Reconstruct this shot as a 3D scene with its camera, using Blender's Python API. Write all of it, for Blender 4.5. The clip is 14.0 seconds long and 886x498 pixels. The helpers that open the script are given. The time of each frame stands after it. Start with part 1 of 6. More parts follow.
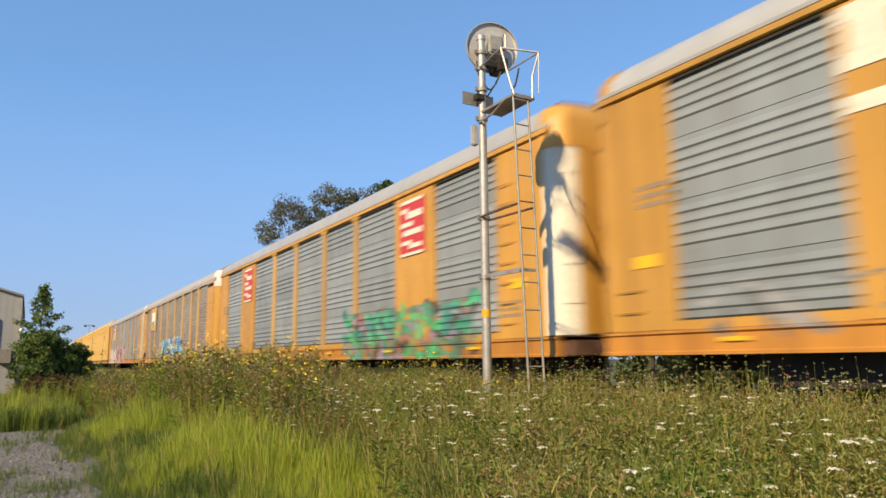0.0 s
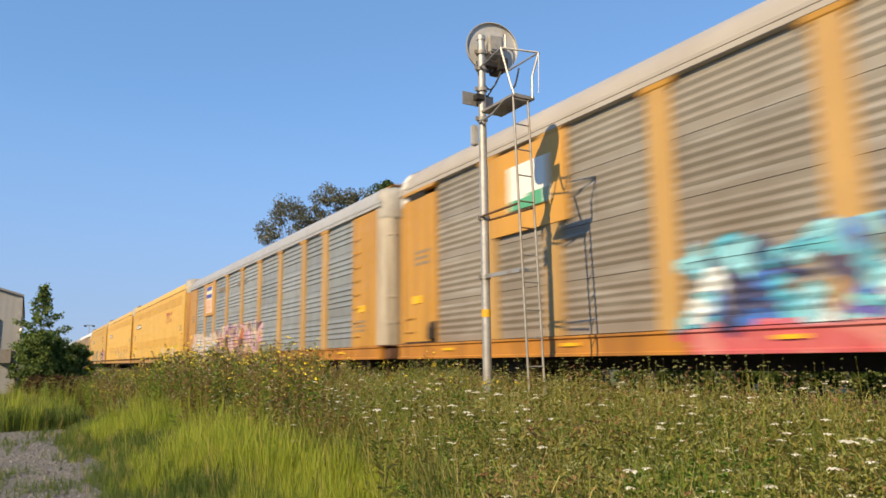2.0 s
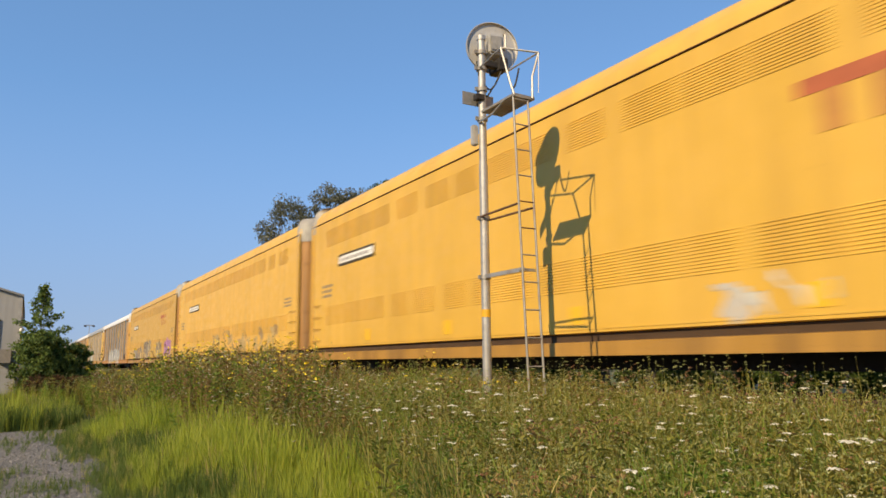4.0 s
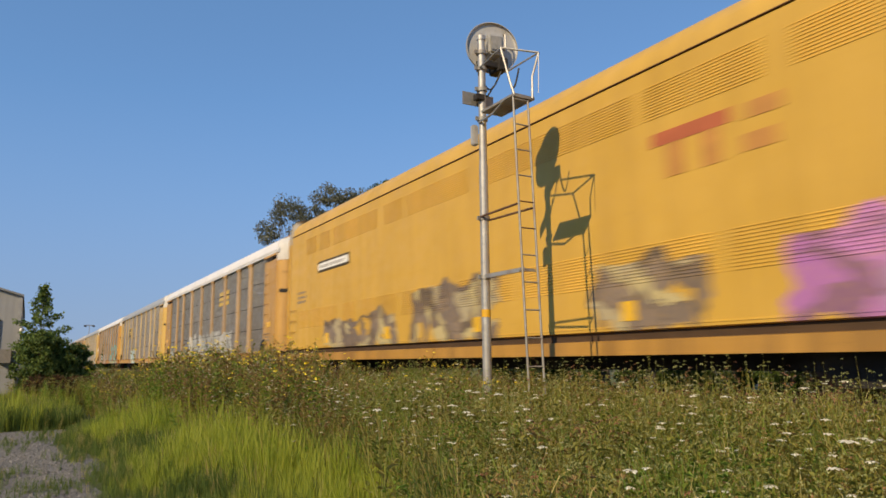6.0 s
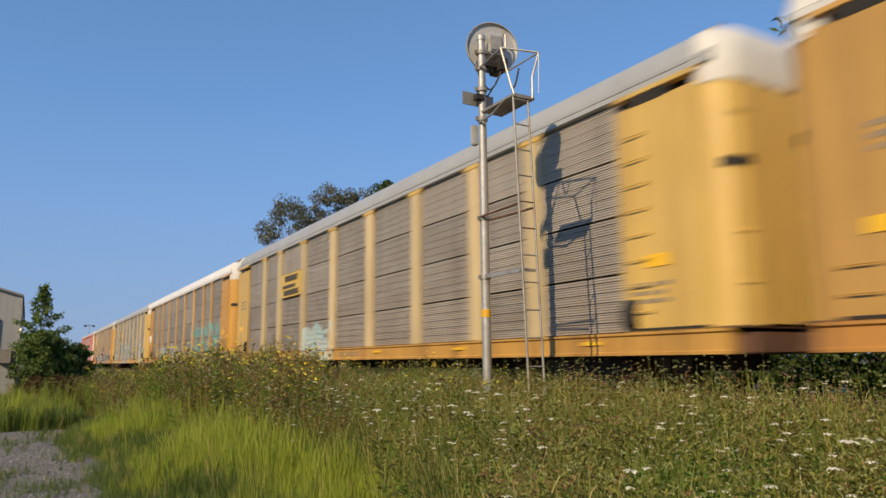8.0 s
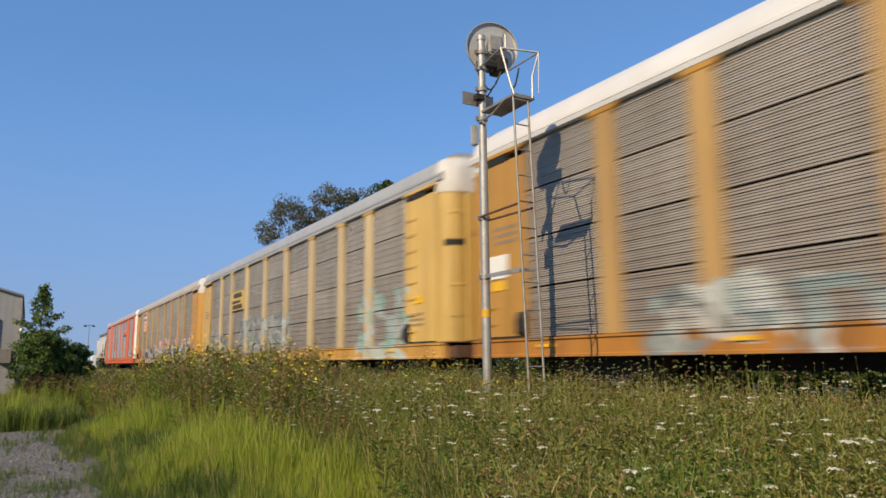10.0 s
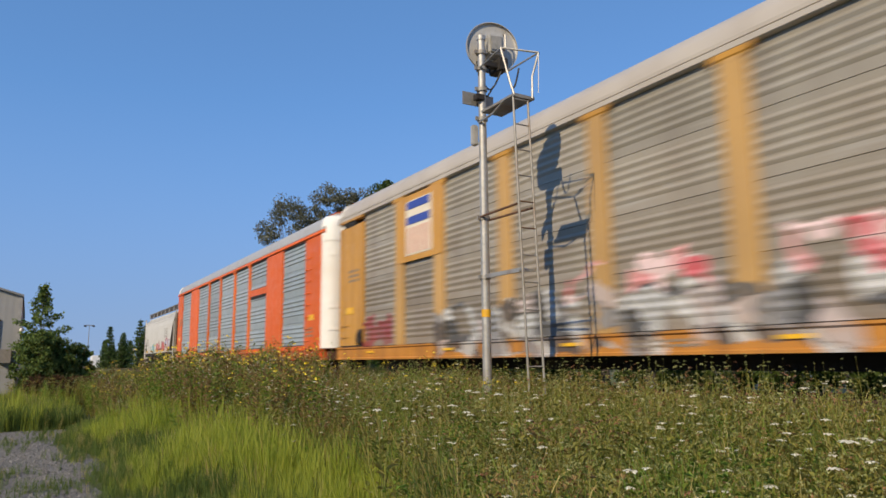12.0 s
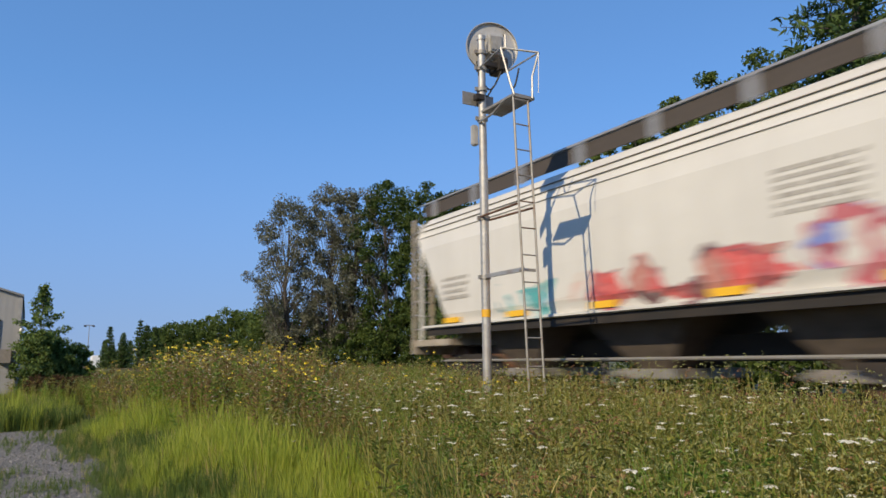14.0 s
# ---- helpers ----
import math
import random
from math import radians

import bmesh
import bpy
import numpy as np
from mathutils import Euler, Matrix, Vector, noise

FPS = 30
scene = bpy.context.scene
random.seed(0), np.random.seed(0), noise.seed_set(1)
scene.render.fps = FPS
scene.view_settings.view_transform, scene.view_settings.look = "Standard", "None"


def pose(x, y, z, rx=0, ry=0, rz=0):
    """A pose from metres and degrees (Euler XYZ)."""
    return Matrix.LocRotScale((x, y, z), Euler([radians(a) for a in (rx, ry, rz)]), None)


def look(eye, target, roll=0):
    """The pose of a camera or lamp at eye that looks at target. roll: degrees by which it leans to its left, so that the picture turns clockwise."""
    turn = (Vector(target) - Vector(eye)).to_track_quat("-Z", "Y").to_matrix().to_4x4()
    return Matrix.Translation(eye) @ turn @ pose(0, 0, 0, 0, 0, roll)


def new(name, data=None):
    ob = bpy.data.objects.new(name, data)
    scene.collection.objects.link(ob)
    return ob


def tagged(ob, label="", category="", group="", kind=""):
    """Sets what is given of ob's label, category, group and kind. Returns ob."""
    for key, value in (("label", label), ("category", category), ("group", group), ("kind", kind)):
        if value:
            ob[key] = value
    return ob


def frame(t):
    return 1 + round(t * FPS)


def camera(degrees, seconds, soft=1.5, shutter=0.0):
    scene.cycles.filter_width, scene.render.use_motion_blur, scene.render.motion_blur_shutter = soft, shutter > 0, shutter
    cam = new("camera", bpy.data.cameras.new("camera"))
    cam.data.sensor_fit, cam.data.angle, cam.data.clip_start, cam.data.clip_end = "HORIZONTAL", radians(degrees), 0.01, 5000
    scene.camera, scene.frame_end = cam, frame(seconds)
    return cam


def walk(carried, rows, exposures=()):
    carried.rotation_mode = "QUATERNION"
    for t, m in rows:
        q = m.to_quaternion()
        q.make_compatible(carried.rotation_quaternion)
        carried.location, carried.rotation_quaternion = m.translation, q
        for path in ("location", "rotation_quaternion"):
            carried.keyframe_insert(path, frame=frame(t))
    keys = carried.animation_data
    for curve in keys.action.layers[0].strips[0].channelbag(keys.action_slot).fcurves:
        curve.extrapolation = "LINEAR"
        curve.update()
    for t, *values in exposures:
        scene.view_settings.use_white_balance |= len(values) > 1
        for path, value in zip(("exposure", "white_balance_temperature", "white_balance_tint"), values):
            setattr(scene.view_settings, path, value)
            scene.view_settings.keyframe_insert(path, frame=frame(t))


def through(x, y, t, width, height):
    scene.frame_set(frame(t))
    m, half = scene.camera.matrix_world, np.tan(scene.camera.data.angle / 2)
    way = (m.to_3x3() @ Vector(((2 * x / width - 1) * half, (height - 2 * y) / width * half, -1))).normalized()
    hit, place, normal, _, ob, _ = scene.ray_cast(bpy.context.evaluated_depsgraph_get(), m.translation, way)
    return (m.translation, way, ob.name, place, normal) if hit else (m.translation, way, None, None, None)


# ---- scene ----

# ---- camera: stands still beside the line ----
EYE = (0.0, 0.0, 1.5)
AIM = look(EYE, (-0.85226, 0.49901, 1.5 + 0.15685), -0.545)
cam = camera(64.4, 14.0, soft=1.6, shutter=0.42)
walk(cam, [(0.0, AIM), (14.0, AIM)], [(0.0, 0.33, 7450, 10), (3.2, 0.31, 7500, 10), (5.3, -0.11, 7350, 10), (6.5, -0.06, 7250, 10), (8.2, -0.06, 7100, 10), (10.3, -0.08, 6700, 10), (13.0, -0.10, 6500, 10), (14.0, -0.02, 6400, 10)])

# ---- daylight ----
SUN_WAY = Vector((-1.22, 2.32, -1.64)).normalized()      # the way the light goes
sun_data = bpy.data.lights.new("sun", "SUN")
sun_data.energy, sun_data.angle, sun_data.color = 4.65, radians(0.5), (1.0, 0.84, 0.58)
sun = new("sun", sun_data)
sun.matrix_basis = look((20, -40, 30), Vector((20, -40, 30)) + SUN_WAY)
world = bpy.data.worlds.new("world")
scene.world = world
world.use_nodes = True
wt = world.node_tree
sky = wt.nodes.new("ShaderNodeTexSky")
sky.sky_type, sky.sun_disc = "NISHITA", False
sky.sun_elevation = math.asin(-SUN_WAY.z)
sky.sun_rotation = math.atan2(-SUN_WAY.x, -SUN_WAY.y)
sky.air_density, sky.dust_density, sky.ozone_density = 0.8, 0.0, 2.6
tint = wt.nodes.new("ShaderNodeMix")
tint.data_type, tint.blend_type = "RGBA", "MULTIPLY"
tint.inputs[0].default_value, tint.inputs[7].default_value = 1.0, (0.80, 0.97, 1.16, 1)     # clear, dry late-summer air
wt.nodes["Background"].inputs["Strength"].default_value = 0.165
wt.links.new(sky.outputs[0], tint.inputs[6])
even = wt.nodes.new("ShaderNodeMix")
even.data_type = "RGBA"
up = wt.nodes.new("ShaderNodeTexCoord")
rise = wt.nodes.new("ShaderNodeSeparateXYZ")
wt.links.new(up.outputs["Generated"], rise.inputs[0])
depth = wt.nodes.new("ShaderNodeMapRange")
depth.interpolation_type = "SMOOTHSTEP"
for slot, value in enumerate((0.0, 0.42, 0.92, 0.45), 1):
    depth.inputs[slot].default_value = value
wt.links.new(rise.outputs[2], depth.inputs[0])
wt.links.new(depth.outputs[0], even.inputs[0])
clearing = wt.nodes.new("ShaderNodeMapRange")
clearing.inputs[2].default_value = 0.35
wt.links.new(rise.outputs[2], clearing.inputs[0])
tone = wt.nodes.new("ShaderNodeMix")
tone.data_type = "RGBA"
tone.inputs[6].default_value, tone.inputs[7].default_value = (1.52, 2.2, 3.8, 1), (0.82, 2.12, 4.45, 1)     # grey haze low down, clearer above
wt.links.new(clearing.outputs[0], tone.inputs[0])
wt.links.new(tone.outputs[2], even.inputs[7])
wt.links.new(tint.outputs[2], even.inputs[6])
wt.links.new(even.outputs[2], wt.nodes["Background"].inputs[0])

# ---- materials ----
def nodes_of(m):
    m.use_nodes = True
    return m.node_tree, m.node_tree.nodes["Principled BSDF"]


def link(t, a, b):
    t.links.new(a, b)


def math_node(t, op, a, b=None, c=None):
    n = t.nodes.new("ShaderNodeMath")
    n.operation = op
    for i, v in enumerate((a, b, c)):
        if v is None:
            continue
        if isinstance(v, (int, float)):
            n.inputs[i].default_value = v
        else:
            link(t, v, n.inputs[i])
    return n.outputs[0]


def mix(t, fac, a, b, how="MIX"):
    n = t.nodes.new("ShaderNodeMix")
    n.data_type, n.blend_type = "RGBA", how
    for slot, v in ((0, fac), (6, a), (7, b)):
        if isinstance(v, (int, float)):
            n.inputs[slot].default_value = v
        elif isinstance(v, tuple):
            n.inputs[slot].default_value = (*v, 1)
        else:
            link(t, v, n.inputs[slot])
    return n.outputs[2]


def noise_of(t, scale, detail=4, rough=0.6, stretch=None):
    tc = t.nodes.new("ShaderNodeTexCoord")
    n = t.nodes.new("ShaderNodeTexNoise")
    n.inputs["Scale"].default_value, n.inputs["Detail"].default_value = scale, detail
    n.inputs["Roughness"].default_value = rough
    src = tc.outputs["Object"]
    if stretch:
        mp = t.nodes.new("ShaderNodeMapping")
        mp.inputs["Scale"].default_value = stretch
        link(t, src, mp.inputs[0])
        src = mp.outputs[0]
    link(t, src, n.inputs["Vector"])
    return n.outputs[0]


def ramp(t, v, lo, hi):
    n = t.nodes.new("ShaderNodeMapRange")
    n.inputs[1].default_value, n.inputs[2].default_value = lo, hi
    link(t, v, n.inputs[0])
    return n.outputs[0]


def bump(t, b, height, strength, dist):
    n = t.nodes.new("ShaderNodeBump")
    n.inputs["Strength"].default_value, n.inputs["Distance"].default_value = strength, dist
    link(t, height, n.inputs["Height"])
    link(t, n.outputs[0], b.inputs["Normal"])


def graffiti(t, colour, u0, u1, z0, z1, palette, cell, fill=0.8):
    """Sprayed letters on a car's flank between u0 and u1 metres behind its front corner, z0 to z1 high."""
    tc = t.nodes.new("ShaderNodeTexCoord")
    wob = t.nodes.new("ShaderNodeTexNoise")
    wob.inputs["Scale"].default_value, wob.inputs["Detail"].default_value = 1.3, 2
    link(t, tc.outputs["Object"], wob.inputs["Vector"])
    sep = t.nodes.new("ShaderNodeSeparateXYZ")
    link(t, tc.outputs["Object"], sep.inputs[0])
    sw = t.nodes.new("ShaderNodeSeparateXYZ")
    link(t, wob.outputs["Color"], sw.inputs[0])
    x = math_node(t, "MULTIPLY_ADD", math_node(t, "SUBTRACT", sw.outputs[0], 0.5), 1.3, sep.outputs[0])
    z = math_node(t, "MULTIPLY_ADD", math_node(t, "SUBTRACT", sw.outputs[1], 0.5), 1.1, sep.outputs[2])
    du = math_node(t, "ABSOLUTE", math_node(t, "DIVIDE", math_node(t, "ADD", x, (u0 + u1) / 2), (u1 - u0) / 2))
    dz = math_node(t, "ABSOLUTE", math_node(t, "DIVIDE", math_node(t, "SUBTRACT", z, (z0 + z1) / 2), (z1 - z0) / 2))
    inside = math_node(t, "LESS_THAN", math_node(t, "MAXIMUM", du, dz), 1.0)
    near = math_node(t, "LESS_THAN", sep.outputs[1], 0.4)
    inside = math_node(t, "MULTIPLY", inside, near)
    co = t.nodes.new("ShaderNodeCombineXYZ")
    link(t, math_node(t, "MULTIPLY_ADD", z, 0.35, x), co.inputs[0])
    link(t, math_node(t, "MULTIPLY", z, 0.8), co.inputs[1])
    outs = []
    for feature in ("F1", "DISTANCE_TO_EDGE"):
        vo = t.nodes.new("ShaderNodeTexVoronoi")
        vo.voronoi_dimensions, vo.feature = "2D", feature
        vo.inputs["Scale"].default_value = 2.3 / cell
        link(t, co.outputs[0], vo.inputs["Vector"])
        outs.append(vo)
    rnd = t.nodes.new("ShaderNodeSeparateXYZ")
    link(t, outs[0].outputs["Color"], rnd.inputs[0])
    cr = t.nodes.new("ShaderNodeValToRGB")
    cr.color_ramp.interpolation = "CONSTANT"
    for i, c in enumerate(palette):
        e = cr.color_ramp.elements[i] if i < 2 else cr.color_ramp.elements.new(i / len(palette))
        e.position, e.color = i / len(palette), (*c, 1)
    link(t, rnd.outputs[0], cr.inputs[0])
    line = ramp(t, outs[1].outputs["Distance"], 0.02, 0.05)
    ink = mix(t, line, palette[-1], cr.outputs[0])
    seen = math_node(t, "MULTIPLY", inside, math_node(t, "LESS_THAN", rnd.outputs[1], fill))
    grain = ramp(t, noise_of(t, 9, 5), 0.25, 0.5)
    return mix(t, math_node(t, "MULTIPLY", seen, math_node(t, "MULTIPLY_ADD", grain, 0.42, 0.50)), colour, ink)


def train_paint(name, base, grime=(0.10, 0.07, 0.045), amount=0.5, rough=0.5, tags=(), fade=0.12, film=0.0):
    """Weathered railcar paint: blotches, run-down streaks, rust flecks, and any graffiti."""
    m = bpy.data.materials.new(name)
    t, b = nodes_of(m)
    c = mix(t, ramp(t, noise_of(t, 0.6, 5), 0.3, 0.75), base, tuple(min(1, v * (1 + fade) + 0.02) for v in base))
    streak = noise_of(t, 1.0, 6, 0.65, (3.0, 3.0, 0.22))
    c = mix(t, math_node(t, "MULTIPLY", ramp(t, streak, 0.44, 0.76), amount), c, grime)
    fleck = noise_of(t, 7.0, 6, 0.7)
    c = mix(t, math_node(t, "MULTIPLY", ramp(t, fleck, 0.62, 0.72), amount), c, (0.16, 0.065, 0.025))
    own = t.nodes.new("ShaderNodeObjectInfo")
    c = mix(t, 1.0, c, mix(t, own.outputs["Random"], (0.86, 0.86, 0.85), (1.12, 1.11, 1.10)), "MULTIPLY")
    if film:
        tc = t.nodes.new("ShaderNodeTexCoord")
        sep = t.nodes.new("ShaderNodeSeparateXYZ")
        link(t, tc.outputs["Object"], sep.inputs[0])
        wet = math_node(t, "MULTIPLY_ADD", noise_of(t, 0.5, 5, 0.65, (1.0, 1.0, 1.6)), 3.2, math_node(t, "MULTIPLY", sep.outputs[2], -0.55))
        c = mix(t, math_node(t, "MULTIPLY", ramp(t, wet, -1.2, 0.7), film), c, (0.15, 0.098, 0.06))
        pale = noise_of(t, 1.0, 5, 0.6, (0.5, 1.0, 5.0))
        c = mix(t, math_node(t, "MULTIPLY", ramp(t, pale, 0.52, 0.72), 0.45), c, (0.42, 0.40, 0.37))
    for tag in tags:
        c = graffiti(t, c, *tag)
    link(t, c, b.inputs["Base Color"])
    link(t, ramp(t, noise_of(t, 3.0), -0.2 + rough * 0.2, 1.6 - rough), b.inputs["Roughness"])
    bump(t, b, noise_of(t, 2.0, 3), 0.25, 0.02)
    return m


def plain(name, base, rough=0.6, metal=0.0, vary=0.25, scale=12.0, bumpy=0.1, dirt=None):
    m = bpy.data.materials.new(name)
    t, b = nodes_of(m)
    dark = tuple(v * (1 - vary) for v in base)
    c = mix(t, ramp(t, noise_of(t, scale, 5), 0.3, 0.7), dark, base)
    if dirt:
        c = mix(t, math_node(t, "MULTIPLY", ramp(t, noise_of(t, scale * 0.25, 5), 0.5, 0.75), 0.7), c, dirt)
    link(t, c, b.inputs["Base Color"])
    b.inputs["Roughness"].default_value, b.inputs["Metallic"].default_value = rough, metal
    if bumpy:
        bump(t, b, noise_of(t, scale * 2, 4), bumpy, 0.02)
    return m


def leafy(name, low, high, through=0.35, rough=0.6, patch=None):
    """Foliage: each leaf its own tint, some light passing through."""
    m = bpy.data.materials.new(name)
    t, b = nodes_of(m)
    geo = t.nodes.new("ShaderNodeNewGeometry")
    c = mix(t, geo.outputs["Random Per Island"], low, high)
    if patch:
        c = mix(t, ramp(t, noise_of(t, 0.55, 3), 0.42, 0.62), c, patch)
    link(t, c, b.inputs["Base Color"])
    b.inputs["Roughness"].default_value = rough
    b.inputs["Specular IOR Level"].default_value = 0.25
    tr = t.nodes.new("ShaderNodeBsdfTranslucent")
    link(t, c, tr.inputs[0])
    mx = t.nodes.new("ShaderNodeMixShader")
    mx.inputs[0].default_value = through
    link(t, b.outputs[0], mx.inputs[1])
    link(t, tr.outputs[0], mx.inputs[2])
    link(t, mx.outputs[0], t.nodes["Material Output"].inputs[0])
    return m


STEEL = plain("galvanised_steel", (0.50, 0.48, 0.45), 0.52, 0.6, 0.3, 14, 0.06, (0.30, 0.22, 0.16))
STEEL_DULL = plain("weathered_steel", (0.36, 0.34, 0.31), 0.6, 0.4, 0.35, 10, 0.1, (0.20, 0.11, 0.06))
RUSTED = plain("rusted_steel", (0.17, 0.085, 0.05), 0.85, 0.1, 0.5, 9, 0.2)
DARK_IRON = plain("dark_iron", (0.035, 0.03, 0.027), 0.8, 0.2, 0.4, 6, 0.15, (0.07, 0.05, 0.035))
BLACK = plain("black_rubber", (0.02, 0.02, 0.02), 0.6)
WHITE = plain("dusty_white_paint", (0.84, 0.82, 0.77), 0.6, 0, 0.10, 3, 0.05, (0.66, 0.58, 0.48))
SIGNAL_BACK = plain("signal_back", (0.50, 0.48, 0.45), 0.55, 0.3, 0.25, 9, 0.06, (0.30, 0.25, 0.2))
REFLECT = plain("yellow_reflector", (0.85, 0.48, 0.02), 0.35, 0, 0.1, 20, 0)
YELLOW_MARK = plain("yellow_band", (0.80, 0.42, 0.02), 0.5)
BALLAST = plain("ballast_stone", (0.10, 0.082, 0.066), 0.95, 0, 0.6, 14, 0.8)
TIE_WOOD = plain("creosoted_wood", (0.09, 0.065, 0.05), 0.9, 0, 0.5, 8, 0.4)
RAIL_STEEL = plain("rail_steel", (0.10, 0.06, 0.042), 0.7, 0.3, 0.4, 8, 0.1)


def ground_material():
    m = bpy.data.materials.new("weedy_soil")
    t, b = nodes_of(m)
    c = mix(t, ramp(t, noise_of(t, 0.8, 6), 0.35, 0.65), (0.05, 0.055, 0.018), (0.11, 0.085, 0.04))
    c = mix(t, ramp(t, noise_of(t, 0.02, 4), 0.4, 0.6), c, (0.08, 0.10, 0.03))
    link(t, c, b.inputs["Base Color"])
    b.inputs["Roughness"].default_value = 1.0
    bump(t, b, noise_of(t, 6, 5), 0.8, 0.1)
    return m


def gravel_material():
    m = bpy.data.materials.new("grey_gravel")
    t, b = nodes_of(m)
    vo = t.nodes.new("ShaderNodeTexVoronoi")
    vo.inputs["Scale"].default_value = 26
    tc = t.nodes.new("ShaderNodeTexCoord")
    link(t, tc.outputs["Object"], vo.inputs["Vector"])
    sep = t.nodes.new("ShaderNodeSeparateXYZ")
    link(t, vo.outputs["Color"], sep.inputs[0])
    c = mix(t, sep.outputs[0], (0.10, 0.09, 0.075), (0.24, 0.215, 0.185))
    c = mix(t, ramp(t, noise_of(t, 0.9, 6), 0.45, 0.62), c, (0.14, 0.128, 0.112))
    link(t, c, b.inputs["Base Color"])
    b.inputs["Roughness"].default_value = 0.95
    bump(t, b, vo.outputs["Distance"], 0.8, 0.03)
    return m


# ---- small builders ----
class Geo:
    """Collects the corners and faces of one mesh."""

    def __init__(self):
        self.v, self.f = [], []

    def box(self, a, b):
        n = len(self.v)
        self.v += [(x, y, z) for x in (a[0], b[0]) for y in (a[1], b[1]) for z in (a[2], b[2])]
        self.f += [[n + i for i in q] for q in ((0, 1, 3, 2), (4, 6, 7, 5), (0, 4, 5, 1), (2, 3, 7, 6), (0, 2, 6, 4), (1, 5, 7, 3))]
        return self

    def strip(self, profile, x0, x1, closed=False):
        """Profile of (y, z) drawn out along x."""
        n, k = len(self.v), len(profile)
        self.v += [(x, y, z) for x in (x0, x1) for y, z in profile]
        for i in range(k if closed else k - 1):
            j = (i + 1) % k
            self.f.append([n + i, n + j, n + k + j, n + k + i])
        if closed:
            self.f += [[n + i for i in range(k)][::-1], [n + k + i for i in range(k)]]
        return self

    def tube(self, p, q, r, sides=8, r2=None):
        p, q = Vector(p), Vector(q)
        d = (q - p).normalized()
        a = d.orthogonal().normalized()
        c = d.cross(a)
        n = len(self.v)
        for o, rr in ((p, r), (q, r if r2 is None else r2)):
            self.v += [tuple(o + (a * math.cos(s) + c * math.sin(s)) * rr) for s in (math.tau * i / sides for i in range(sides))]
        self.f += [[n + i, n + (i + 1) % sides, n + sides + (i + 1) % sides, n + sides + i] for i in range(sides)]
        self.f += [[n + i for i in range(sides)][::-1], [n + sides + i for i in range(sides)]]
        return self

    def path(self, points, r, sides=6):
        for p, q in zip(points, points[1:]):
            self.tube(p, q, r, sides)
        return self

    def mesh(self, name, bevel=0.0, smooth=False):
        me = bpy.data.meshes.new(name)
        me.from_pydata([tuple(p) for p in self.v], [], self.f)
        bm = bmesh.new()
        bm.from_mesh(me)
        bmesh.ops.recalc_face_normals(bm, faces=bm.faces)
        if bevel:
            bmesh.ops.bevel(bm, geom=bm.edges[:], offset=bevel, segments=2, affect="EDGES", clamp_overlap=True)
        bm.to_mesh(me)
        bm.free()
        if smooth:
            me.polygons.foreach_set("use_smooth", [True] * len(me.polygons))
        return me


def part(name, geo, material, parent, label="", bevel=0.0, smooth=False):
    me = geo if isinstance(geo, bpy.types.Mesh) else geo.mesh(name, bevel, smooth)
    if not me.materials:
        me.materials.append(material)
    ob = new(name, me)
    ob.parent = parent
    return tagged(ob, label)


def thing(name, label, category, at=(0, 0, 0), group="", kind=""):
    e = new(name)
    e.location = at
    return tagged(e, label, category, group, kind)

# ---- ground, yard and track ----
SIDE = 8.554            # the train's near flank
TRACK = SIDE + 1.55     # the track's middle
RAIL = 0.95             # top of rail


def ground_height(x, y):
    """Level field that climbs a little to the ballast."""
    return 0.32 * min(1.0, max(0.0, (y - 3.6) / 3.2)) if y < 13 else 0.32 * max(0.0, 1 - (y - 13) / 5)


def build_ground():
    ys = [-2500, -300, -60, -20, -5, 0, 2, 3.6, 4.4, 5.2, 6.0, 6.8, 8, 10, 13, 15.5, 18, 30, 80, 300, 2500]
    xs = [-2500, -600, -200, -80, -40, -20, -10, 0, 10, 30, 80, 400, 2500]
    v = [(x, y, ground_height(x, y)) for x in xs for y in ys]
    k = len(ys)
    f = [[i * k + j, (i + 1) * k + j, (i + 1) * k + j + 1, i * k + j + 1] for i in range(len(xs) - 1) for j in range(k - 1)]
    me = bpy.data.meshes.new("ground")
    me.from_pydata(v, [], f)
    me.materials.append(ground_material())
    tagged(new("ground", me), "weedy brown and green soil beside the railway", "ground", kind="structure")


